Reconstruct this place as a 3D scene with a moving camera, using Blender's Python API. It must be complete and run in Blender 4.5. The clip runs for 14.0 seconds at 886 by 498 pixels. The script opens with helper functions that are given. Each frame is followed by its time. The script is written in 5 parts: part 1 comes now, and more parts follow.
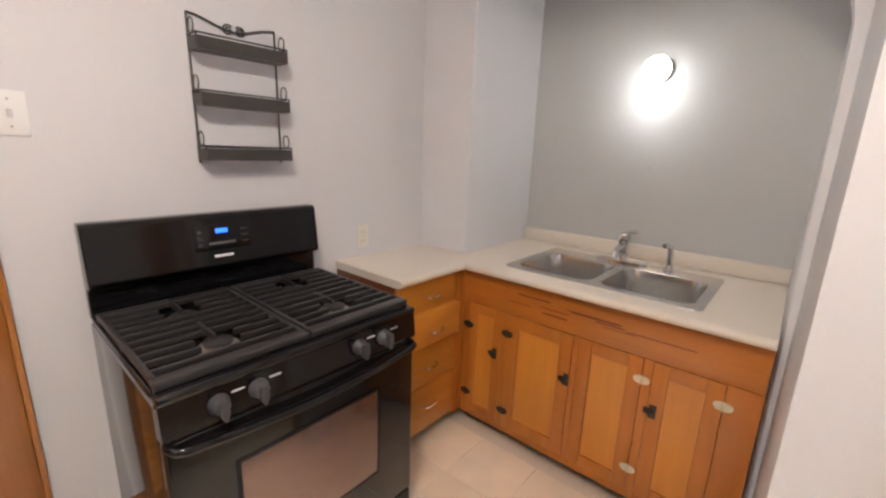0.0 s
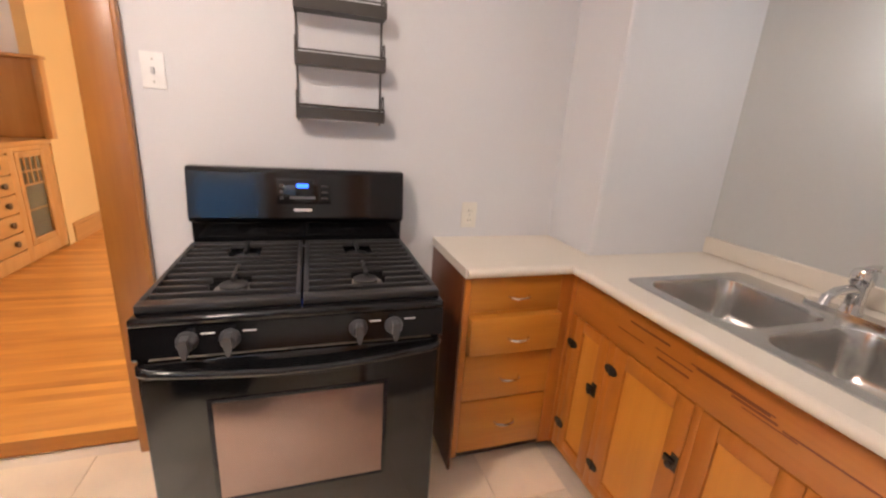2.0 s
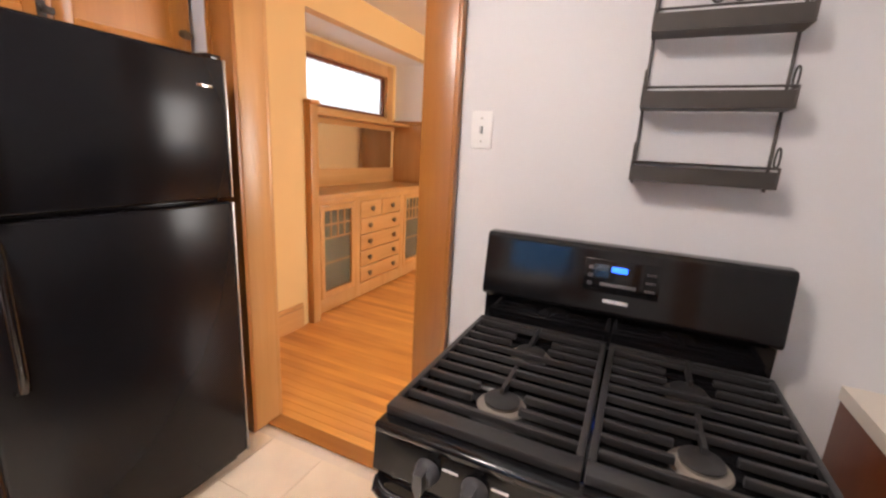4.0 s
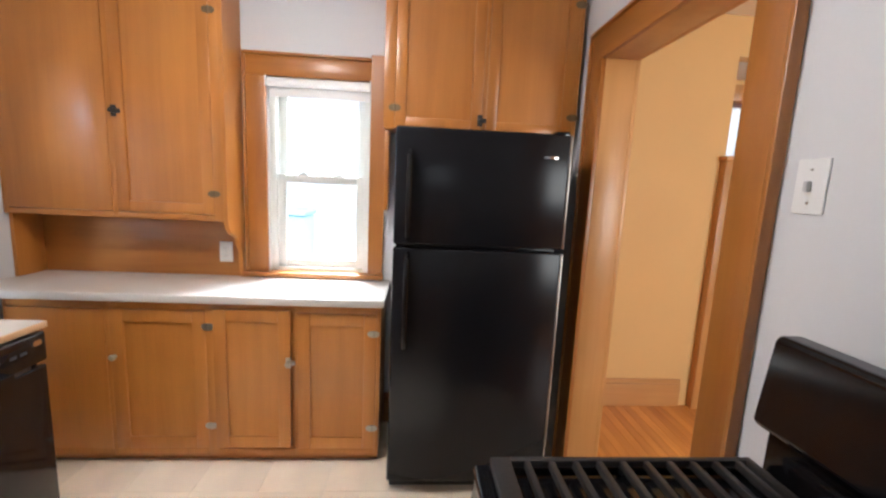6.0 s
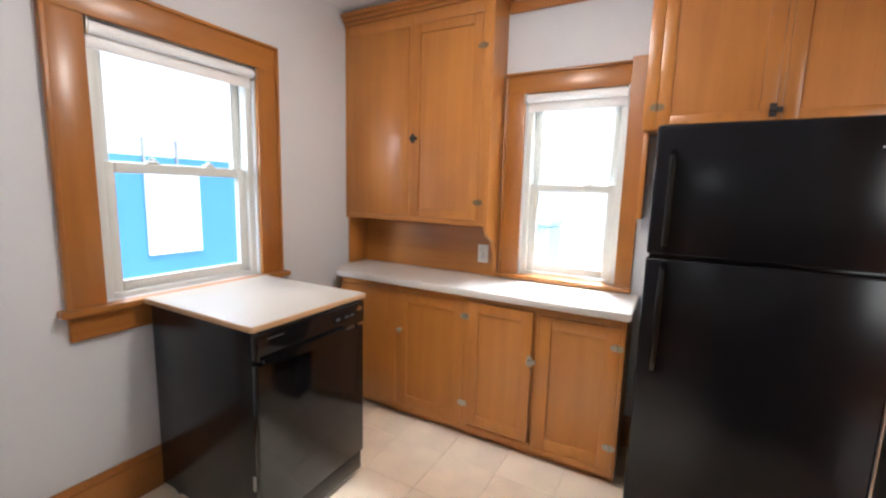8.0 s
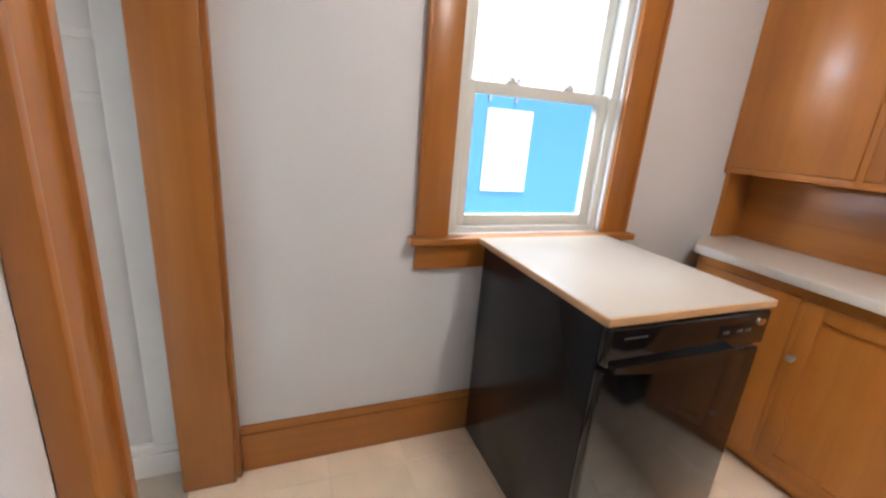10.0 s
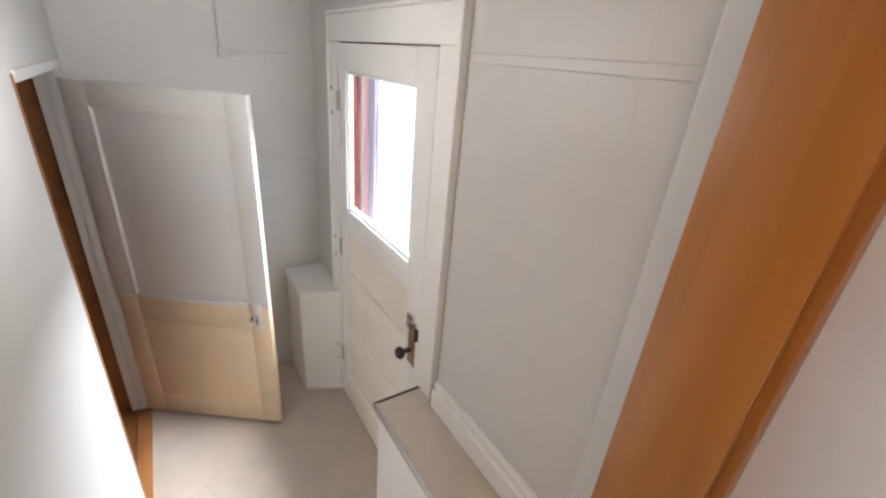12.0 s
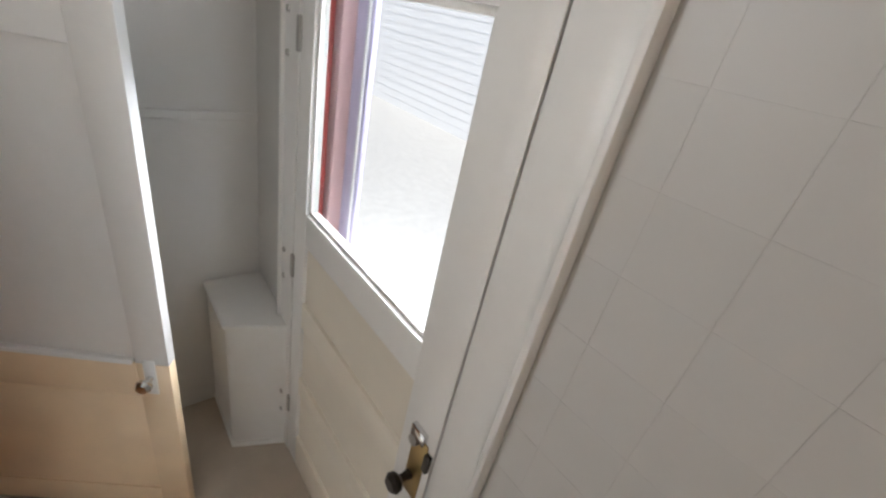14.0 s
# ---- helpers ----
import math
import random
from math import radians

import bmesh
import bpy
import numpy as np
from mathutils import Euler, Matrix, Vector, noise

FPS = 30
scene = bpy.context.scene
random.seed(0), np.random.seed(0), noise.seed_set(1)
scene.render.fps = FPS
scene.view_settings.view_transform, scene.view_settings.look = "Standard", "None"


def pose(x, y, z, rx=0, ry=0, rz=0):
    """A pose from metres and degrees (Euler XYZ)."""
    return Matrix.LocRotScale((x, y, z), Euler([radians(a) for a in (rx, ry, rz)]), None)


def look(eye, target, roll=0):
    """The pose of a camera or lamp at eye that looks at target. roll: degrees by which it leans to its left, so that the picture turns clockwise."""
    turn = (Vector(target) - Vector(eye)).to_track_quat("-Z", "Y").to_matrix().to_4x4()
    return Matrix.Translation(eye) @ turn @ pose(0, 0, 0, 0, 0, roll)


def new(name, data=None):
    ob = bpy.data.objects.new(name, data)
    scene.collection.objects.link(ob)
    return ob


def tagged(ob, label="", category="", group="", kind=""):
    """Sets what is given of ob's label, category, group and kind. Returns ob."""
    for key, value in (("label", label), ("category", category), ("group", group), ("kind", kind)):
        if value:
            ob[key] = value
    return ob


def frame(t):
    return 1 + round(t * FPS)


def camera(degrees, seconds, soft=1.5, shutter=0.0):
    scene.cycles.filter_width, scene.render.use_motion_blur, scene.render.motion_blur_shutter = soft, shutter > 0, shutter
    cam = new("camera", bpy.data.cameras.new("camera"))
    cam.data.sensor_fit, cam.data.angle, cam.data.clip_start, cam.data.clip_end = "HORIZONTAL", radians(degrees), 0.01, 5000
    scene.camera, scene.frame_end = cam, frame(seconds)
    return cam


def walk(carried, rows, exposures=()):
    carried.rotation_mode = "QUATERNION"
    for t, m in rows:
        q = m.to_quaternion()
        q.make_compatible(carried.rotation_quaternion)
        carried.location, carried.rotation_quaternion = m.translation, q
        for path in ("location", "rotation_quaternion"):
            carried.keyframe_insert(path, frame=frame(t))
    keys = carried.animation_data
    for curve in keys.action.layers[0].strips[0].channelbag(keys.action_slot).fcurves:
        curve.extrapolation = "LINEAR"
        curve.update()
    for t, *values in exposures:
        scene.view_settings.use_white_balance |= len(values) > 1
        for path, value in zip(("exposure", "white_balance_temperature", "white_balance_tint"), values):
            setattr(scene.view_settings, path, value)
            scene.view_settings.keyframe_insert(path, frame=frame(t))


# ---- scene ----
cam = camera(93.8, 14.0, soft=2.4)
PATH = [
    (0, (-0.577, -1.633, 1.441), (0.903, -0.369, 0.978), 2.0),
    (0.5, (-0.351, -1.592, 1.421), (1.154, -0.358, 0.961), 2.8),
    (1, (-0.183, -1.585, 1.408), (1.132, -0.16, 0.915), 3.2),
    (1.5, (-0.031, -1.662, 1.374), (0.928, 0.004, 0.825), 4.2),
    (2, (0.027, -1.719, 1.387), (0.631, 0.101, 0.819), 4.0),
    (2.5, (-0.008, -1.685, 1.407), (0.262, 0.222, 0.866), 2.4),
    (3, (-0.059, -1.593, 1.391), (-0.1, 0.348, 0.91), 2.8),
    (3.2, (-0.057, -1.519, 1.4), (-0.228, 0.415, 0.921), 2.7),
    (5.3, (0.282, -1.0, 1.445), (-1.499, -0.16, 1.095), 3.4),
    (5.5, (0.327, -0.945, 1.451), (-1.541, -0.305, 1.135), 3.1),
    (6, (0.372, -0.834, 1.463), (-1.601, -0.694, 1.165), 2.7),
    (6.5, (0.399, -0.742, 1.485), (-1.571, -0.958, 1.216), 0.7),
    (7, (0.43, -0.734, 1.489), (-1.488, -1.253, 1.258), -0.1),
    (7.2, (0.434, -0.742, 1.481), (-1.455, -1.361, 1.26), 0.1),
    (9.3, (0.353, -1.168, 1.374), (-0.959, -2.602, 0.901), 2.8),
    (9.5, (0.338, -1.232, 1.369), (-0.872, -2.746, 0.874), 2.9),
    (10, (0.222, -1.416, 1.345), (-0.491, -3.196, 0.775), 4.6),
    (10.5, (0.122, -1.577, 1.315), (0.065, -3.485, 0.72), 4.9),
    (11, (0.113, -1.809, 1.301), (0.645, -3.638, 0.691), 4.5),
    (11.5, (0.187, -2.053, 1.316), (1.348, -3.527, 0.626), 4.8),
    (12, (0.297, -2.172, 1.327), (1.798, -3.207, 0.506), 5.2),
    (12.5, (0.532, -2.283, 1.327), (1.954, -3.388, 0.457), 6.2),
    (13, (0.762, -2.337, 1.314), (2.132, -3.501, 0.437), 6.9),
    (13.5, (0.973, -2.426, 1.29), (2.334, -3.572, 0.377), 9.7),
    (14, (1.125, -2.418, 1.209), (2.401, -3.64, 0.272), 12.8),
]
EXPOSURE = [(0.0, 0.5, 6100, 14), (1.5, 0.65, 6400, 17), (3.0, 0.7, 6400, 19), (3.2, 0.7, 6350, 19), (5.3, 0.33, 5650, 11), (7.2, 0.2, 5450, 9), (9.3, 0.05, 5900, 11), (10.0, 0.15, 5800, 10), (10.5, 0.2, 5650, 9), (11.0, 0.0, 5750, 9), (11.5, 0.0, 6150, 13), (12.0, 0.05, 6300, 15), (13.0, -0.27, 6450, 14), (14.0, -0.57, 6350, 13)]
walk(cam, [(t, look(eye, target, roll)) for t, eye, target, roll in PATH], EXPOSURE)

# ---------------------------------------------------------------- world and light
world = bpy.data.worlds.new("sky")
scene.world = world
world.use_nodes = True
wn = world.node_tree.nodes
wl = world.node_tree.links
sky = wn.new("ShaderNodeTexSky")
sky.sky_type = "NISHITA"
sky.sun_disc = False
sky.sun_elevation = radians(61)
sky.sun_rotation = radians(20)
wl.new(sky.outputs[0], wn["Background"].inputs[0])
wn["Background"].inputs[1].default_value = 0.15

SUN = bpy.data.lights.new("sun", "SUN")
SUN.energy = 5.0
SUN.angle = radians(0.6)
SUN.color = (1.0, 0.95, 0.88)
new("sun", SUN).matrix_world = look((2.5, 5, 14), (0, -2, 0))


def sky_light(name, eye, target, w, h, power, color=(0.90, 0.95, 1.0)):
    """Skylight from above and outside, or the added dining fill, that falls in through one opening."""
    d = bpy.data.lights.new(name, "AREA")
    d.shape, d.size, d.size_y, d.energy, d.color = "RECTANGLE", w, h, power, color
    ob = new(name, d)
    ob.matrix_world = look(eye, target)
    return ob


sky_light("daylight_south_window", (-0.75, -3.75, 2.75), (-0.85, -1.9, 0.5), 0.9, 0.7, 95)
sky_light("daylight_west_window", (-2.85, -1.38, 2.85), (-1.2, -1.45, 0.0), 0.8, 0.7, 480, (0.97, 0.97, 0.96))
sky_light("daylight_back_door", (2.03, -3.75, 1.95), (1.95, -2.2, -0.2), 0.9, 0.6, 290)
# Warm fill added for the dining room; no such window is known there.
sky_light("added_dining_fill", (2.3, 2.4, 1.7), (-1.6, 1.9, 0.2), 1.8, 1.3, 78, (1.0, 0.91, 0.77))
sky_light("daylight_buffet_window", (-3.4, 2.2, 2.7), (-2.0, 2.2, 1.0), 1.2, 0.5, 14)


# ---------------------------------------------------------------- materials
def material(name, base, rough=0.6, metal=0.0, vary=0.06, grain=(30, 30, 30), bump=0.05, stain=0.05, spec=0.5, coat=0.0, rvar=0.16):
    """A surface with fine grain and broad stains; grain is the fine noise's scale along the three axes."""
    m = bpy.data.materials.new(name)
    m.use_nodes = True
    nt = m.node_tree
    n, l = nt.nodes, nt.links
    p = n["Principled BSDF"]
    p.inputs["Roughness"].default_value = rough
    p.inputs["Metallic"].default_value = metal
    p.inputs["Specular IOR Level"].default_value = spec
    p.inputs["Coat Weight"].default_value = coat
    p.inputs["Coat Roughness"].default_value = 0.12
    tc = n.new("ShaderNodeTexCoord")
    mp = n.new("ShaderNodeMapping")
    mp.inputs["Scale"].default_value = grain
    l.new(tc.outputs["Object"], mp.inputs[0])
    fine = n.new("ShaderNodeTexNoise")
    fine.inputs["Scale"].default_value = 1.0
    fine.inputs["Detail"].default_value = 5
    l.new(mp.outputs[0], fine.inputs["Vector"])
    broad = n.new("ShaderNodeTexNoise")
    broad.inputs["Scale"].default_value = 2.3
    broad.inputs["Detail"].default_value = 3
    l.new(tc.outputs["Object"], broad.inputs["Vector"])
    info = n.new("ShaderNodeObjectInfo")

    def math_node(op, a, b, c=None):
        k = n.new("ShaderNodeMath")
        k.operation = op
        for sock, v in zip(k.inputs, (a, b, c)):
            if v is None:
                continue
            if isinstance(v, (int, float)):
                sock.default_value = v
            else:
                l.new(v, sock)
        return k.outputs[0]

    v1 = math_node("MULTIPLY_ADD", fine.outputs["Fac"], 2 * vary, 1 - vary)
    v2 = math_node("MULTIPLY_ADD", broad.outputs["Fac"], 2 * stain, 1 - stain)
    v3 = math_node("MULTIPLY_ADD", info.outputs["Random"], vary, 1 - vary / 2)
    v = math_node("MULTIPLY", math_node("MULTIPLY", v1, v2), v3)
    mix = n.new("ShaderNodeVectorMath")
    mix.operation = "SCALE"
    mix.inputs[0].default_value = base
    l.new(v, mix.inputs["Scale"])
    l.new(mix.outputs[0], p.inputs["Base Color"])
    r = math_node("MULTIPLY_ADD", fine.outputs["Fac"], rvar, max(rough - rvar / 2, 0.02))
    l.new(r, p.inputs["Roughness"])
    if bump:
        b = n.new("ShaderNodeBump")
        b.inputs["Strength"].default_value = bump
        b.inputs["Distance"].default_value = 0.004
        l.new(fine.outputs["Fac"], b.inputs["Height"])
        l.new(b.outputs[0], p.inputs["Normal"])
    return m


def wood(name, light, dark, axis="z", rough=0.35, scale=1.0, coat=0.25, each=0.07):
    """Varnished softwood with long grain along one axis."""
    m = bpy.data.materials.new(name)
    m.use_nodes = True
    nt = m.node_tree
    n, l = nt.nodes, nt.links
    p = n["Principled BSDF"]
    p.inputs["Coat Weight"].default_value = coat
    p.inputs["Coat Roughness"].default_value = 0.22
    tc = n.new("ShaderNodeTexCoord")
    info = n.new("ShaderNodeObjectInfo")
    shift = n.new("ShaderNodeVectorMath")
    shift.operation = "ADD"
    l.new(tc.outputs["Object"], shift.inputs[0])
    l.new(info.outputs["Random"], shift.inputs[1])
    mp = n.new("ShaderNodeMapping")
    s = {"x": (0.9, 15, 15), "y": (15, 0.9, 15), "z": (15, 15, 0.9)}[axis]
    mp.inputs["Scale"].default_value = [v * scale for v in s]
    l.new(shift.outputs[0], mp.inputs[0])
    fig = n.new("ShaderNodeTexNoise")
    fig.inputs["Scale"].default_value = 1.0
    fig.inputs["Detail"].default_value = 6
    fig.inputs["Distortion"].default_value = 0.6
    l.new(mp.outputs[0], fig.inputs["Vector"])
    mp2 = n.new("ShaderNodeMapping")
    mp2.inputs["Scale"].default_value = [v * scale * 6 for v in s]
    l.new(shift.outputs[0], mp2.inputs[0])
    fine = n.new("ShaderNodeTexNoise")
    fine.inputs["Detail"].default_value = 3
    fine.inputs["Scale"].default_value = 1.0
    l.new(mp2.outputs[0], fine.inputs["Vector"])
    broad = n.new("ShaderNodeTexNoise")
    broad.inputs["Scale"].default_value = 1.7
    l.new(shift.outputs[0], broad.inputs["Vector"])
    def blend(a, k, c):
        q = n.new("ShaderNodeMath")
        q.operation = "MULTIPLY_ADD"
        l.new(a, q.inputs[0])
        q.inputs[1].default_value = k
        if isinstance(c, float):
            q.inputs[2].default_value = c
        else:
            l.new(c, q.inputs[2])
        return q.outputs[0]

    tone = blend(broad.outputs["Fac"], 0.45, blend(fine.outputs["Fac"], 0.12, blend(fig.outputs["Fac"], 0.36, blend(info.outputs["Random"], each, 0.035 - each / 2))))
    ramp = n.new("ShaderNodeValToRGB")
    ramp.color_ramp.elements[0].position, ramp.color_ramp.elements[0].color = 0.34, (*dark, 1)
    ramp.color_ramp.elements[1].position, ramp.color_ramp.elements[1].color = 0.66, (*light, 1)
    l.new(tone, ramp.inputs[0])
    l.new(ramp.outputs[0], p.inputs["Base Color"])
    p.inputs["Roughness"].default_value = rough
    b = n.new("ShaderNodeBump")
    b.inputs["Strength"].default_value = 0.06
    b.inputs["Distance"].default_value = 0.002
    l.new(fine.outputs["Fac"], b.inputs["Height"])
    l.new(b.outputs[0], p.inputs["Normal"])
    return m


def sheer(name, tint):
    """Thin cloth that lets light through."""
    m = bpy.data.materials.new(name)
    m.use_nodes = True
    n, l = m.node_tree.nodes, m.node_tree.links
    d, t, mx = n.new("ShaderNodeBsdfDiffuse"), n.new("ShaderNodeBsdfTranslucent"), n.new("ShaderNodeMixShader")
    d.inputs["Color"].default_value = t.inputs["Color"].default_value = (*tint, 1)
    mx.inputs[0].default_value = 0.6
    l.new(d.outputs[0], mx.inputs[1])
    l.new(t.outputs[0], mx.inputs[2])
    l.new(mx.outputs[0], n["Material Output"].inputs[0])
    return m


def tileboard(name, base, size):
    """Painted hardboard scored into faint squares."""
    m = material(name, base, 0.45, vary=0.03, grain=(14, 14, 14), bump=0.06, stain=0.10)
    nt = m.node_tree
    n, l = nt.nodes, nt.links
    p = n["Principled BSDF"]
    tc = n.new("ShaderNodeTexCoord")
    sep, com = n.new("ShaderNodeSeparateXYZ"), n.new("ShaderNodeCombineXYZ")
    l.new(tc.outputs["Object"], sep.inputs[0])
    l.new(sep.outputs["X"], com.inputs["X"])
    l.new(sep.outputs["Z"], com.inputs["Y"])
    br = n.new("ShaderNodeTexBrick")
    br.offset, br.squash = 0.0, 1.0
    br.inputs["Scale"].default_value = 1.0
    br.inputs["Brick Width"].default_value = size
    br.inputs["Row Height"].default_value = size
    br.inputs["Mortar Size"].default_value = 0.0022
    br.inputs["Mortar Smooth"].default_value = 0.6
    l.new(com.outputs[0], br.inputs["Vector"])
    bu = n.new("ShaderNodeBump")
    bu.inputs["Strength"].default_value = 0.32
    bu.inputs["Distance"].default_value = 0.002
    bu.invert = True
    l.new(br.outputs["Fac"], bu.inputs["Height"])
    l.new(bu.outputs[0], p.inputs["Normal"])
    return m


def glow(name, color, strength):
    m = bpy.data.materials.new(name)
    m.use_nodes = True
    p = m.node_tree.nodes["Principled BSDF"]
    p.inputs["Base Color"].default_value = (*color, 1)
    p.inputs["Emission Color"].default_value = (*color, 1)
    p.inputs["Emission Strength"].default_value = strength
    return m


def glass(name, tint=(0.95, 0.98, 0.97)):
    m = bpy.data.materials.new(name)
    m.use_nodes = True
    p = m.node_tree.nodes["Principled BSDF"]
    p.inputs["Base Color"].default_value = (*tint, 1)
    p.inputs["Roughness"].default_value = 0.02
    p.inputs["Transmission Weight"].default_value = 1.0
    p.inputs["IOR"].default_value = 1.1
    return m


PAINT = material("grey_white_paint", (0.66, 0.66, 0.675), 0.62, vary=0.015, grain=(60, 60, 60), bump=0.05, stain=0.03)
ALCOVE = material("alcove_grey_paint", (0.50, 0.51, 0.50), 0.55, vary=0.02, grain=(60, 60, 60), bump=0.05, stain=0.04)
CEIL = material("ceiling_white", (0.80, 0.80, 0.79), 0.75, vary=0.02, grain=(40, 40, 40), bump=0.08)
YELLOW = material("yellow_wall_paint", (0.74, 0.50, 0.205), 0.6, vary=0.02, grain=(50, 50, 50), bump=0.05)
WHITE = material("white_gloss_paint", (0.75, 0.735, 0.70), 0.38, vary=0.03, grain=(25, 25, 25), bump=0.06, stain=0.06)
PANELW = material("white_wall_board", (0.66, 0.65, 0.62), 0.5, vary=0.03, grain=(14, 14, 14), bump=0.08, stain=0.06)
SCORED = tileboard("scored_white_board", (0.56, 0.545, 0.515), 0.203)
BOARDTILE = material("painted_tile_board", (0.54, 0.526, 0.50), 0.45, vary=0.012, grain=(14, 14, 14), bump=0.06, stain=0.03)
SASH = material("white_vinyl_sash", (0.64, 0.65, 0.61), 0.35, vary=0.02, bump=0.02)
TRIM = wood("varnished_fir_upright", (0.42, 0.165, 0.028), (0.28, 0.096, 0.0135), "z")
TRIMX = wood("varnished_fir_along", (0.42, 0.165, 0.028), (0.28, 0.096, 0.0135), "x")
TRIMY = wood("varnished_fir_across", (0.42, 0.165, 0.028), (0.28, 0.096, 0.0135), "y")
CAB = wood("cabinet_fir", (0.51, 0.205, 0.035), (0.37, 0.132, 0.019), "z", rough=0.32)
SINKCAB = wood("sink_cabinet_fir", (0.52, 0.185, 0.024), (0.35, 0.105, 0.01), "z", rough=0.38)
SINKPANEL = wood("sink_cabinet_panel_fir", (0.66, 0.275, 0.036), (0.52, 0.19, 0.02), "z", rough=0.38)
SINKRAIL = wood("sink_cabinet_rail_fir", (0.5, 0.175, 0.022), (0.33, 0.1, 0.01), "y", rough=0.38)
DRAWER = wood("drawer_fir", (0.58, 0.24, 0.03), (0.43, 0.15, 0.014), "x", rough=0.34)
TANEDGE = wood("tan_edge_band", (0.58, 0.36, 0.19), (0.46, 0.27, 0.13), "x", rough=0.45, coat=0.0)
RUSSET = wood("russet_side_panel", (0.20, 0.055, 0.016), (0.11, 0.028, 0.008), "z", rough=0.4)
OAK = wood("golden_oak", (0.60, 0.325, 0.11), (0.45, 0.22, 0.06), "z", rough=0.4)
OAKY = wood("golden_oak_along", (0.60, 0.325, 0.11), (0.45, 0.22, 0.06), "y", rough=0.4)
BOARD = wood("oak_floor_board", (0.82, 0.39, 0.085), (0.50, 0.19, 0.03), "x", rough=0.3, coat=0.4, each=0.22)
LAMINATE = material("cream_laminate", (0.70, 0.635, 0.545), 0.34, vary=0.03, grain=(120, 120, 120), bump=0.0, stain=0.04, rvar=0.02)
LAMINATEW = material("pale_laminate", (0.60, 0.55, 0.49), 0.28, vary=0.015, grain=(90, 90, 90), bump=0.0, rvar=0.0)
DISHTOP = material("tan_laminate_top", (0.35, 0.305, 0.25), 0.34, vary=0.02, grain=(90, 90, 90), bump=0.0, stain=0.06, rvar=0.02)
TILE = material("beige_vinyl_tile", (0.88, 0.73, 0.54), 0.40, vary=0.10, grain=(7, 7, 7), bump=0.03, stain=0.12)
GROUT = material("tile_joint", (0.74, 0.62, 0.48), 0.7, vary=0.08)
LANDFLOOR = material("landing_vinyl", (0.47, 0.40, 0.32), 0.5, vary=0.12, grain=(9, 9, 9), bump=0.04, stain=0.1)
BLACK = material("black_enamel", (0.006, 0.006, 0.007), 0.10, vary=0.1, bump=0.0, spec=0.42, rvar=0.04)
BLACKTEX = material("black_textured_steel", (0.008, 0.008, 0.010), 0.20, vary=0.06, grain=(3, 3, 3), bump=0.0, spec=0.22, rvar=0.03)
IRON = material("cast_iron", (0.024, 0.023, 0.023), 0.38, vary=0.2, grain=(120, 120, 120), bump=0.15)
BURNER = material("burner_cap_grey", (0.21, 0.185, 0.16), 0.5, vary=0.15)
OVENGLASS = material("oven_window_glass", (0.19, 0.135, 0.118), 0.2, vary=0.1, bump=0.0, metal=0.8)
STEEL = material("brushed_stainless", (0.60, 0.59, 0.57), 0.22, metal=1.0, vary=0.03, grain=(6, 90, 90), bump=0.0)
CHROME = material("chrome", (0.72, 0.72, 0.72), 0.12, metal=1.0, vary=0.03, bump=0.0)
NICKEL = material("worn_nickel", (0.42, 0.40, 0.37), 0.36, metal=1.0, vary=0.15)
BRASS = material("tarnished_brass", (0.42, 0.30, 0.13), 0.38, metal=1.0, vary=0.25, stain=0.2)
DULL = material("dull_bronze", (0.19, 0.135, 0.08), 0.45, metal=0.8, vary=0.2)
DARKMETAL = material("dark_bronze", (0.05, 0.042, 0.036), 0.42, metal=0.7, vary=0.2)
WIRE = material("dark_grey_wire", (0.075, 0.068, 0.062), 0.45, metal=0.5, vary=0.15)
PLASTIC = material("ivory_plastic", (0.74, 0.71, 0.64), 0.4, vary=0.02, bump=0.0)
WPLASTIC = material("white_plastic", (0.80, 0.80, 0.79), 0.35, vary=0.02, bump=0.0)
GREYPL = material("grey_plastic", (0.05, 0.05, 0.054), 0.4, vary=0.05, bump=0.0)
MARK = material("pale_print", (0.55, 0.55, 0.56), 0.5, vary=0.02, bump=0.0)
SILVERPRINT = material("dull_silver_print", (0.13, 0.13, 0.135), 0.5, vary=0.05, bump=0.0)
# One flat dark brown, put where gaps and recesses lie in shade.
SHADOWGAP = material("gap_shade_brown", (0.05, 0.03, 0.02), 0.8, vary=0.1)
GLASS = glass("window_glass")
CABGLASS = glass("cabinet_glass", (0.8, 0.85, 0.82))
MIRROR = material("old_mirror", (0.62, 0.62, 0.60), 0.06, metal=1.0, vary=0.03, bump=0.0)
DISPLAY = glow("blue_display", (0.03, 0.16, 1.0), 1.6)
PALEBLUE = material("pale_blue_plastic", (0.36, 0.54, 0.62), 0.5, vary=0.05)
BULB = glow("opal_lamp_glass", (1.0, 0.97, 0.88), 6.0)
# Lower door parts: slightly warmer than white on one, cream on the other.
WARM = material("warm_white_lower_door", (0.75, 0.69, 0.58), 0.4, vary=0.04, grain=(12, 12, 12), bump=0.05, stain=0.1)
CREAM = material("cream_lower_door", (0.76, 0.585, 0.385), 0.42, vary=0.06, grain=(9, 9, 9), bump=0.05, stain=0.12)
SIDING = material("blue_siding", (0.068, 0.22, 0.42), 0.6, vary=0.05, grain=(3, 3, 60), bump=0.05)
OUTWHITE = material("white_siding", (0.82, 0.82, 0.82), 0.6, vary=0.03)
MAUVE = material("mauve_brown_paint", (0.52, 0.35, 0.35), 0.6, vary=0.1)
PALEHINGE = material("cream_painted_hinge", (0.62, 0.55, 0.40), 0.45, vary=0.15)
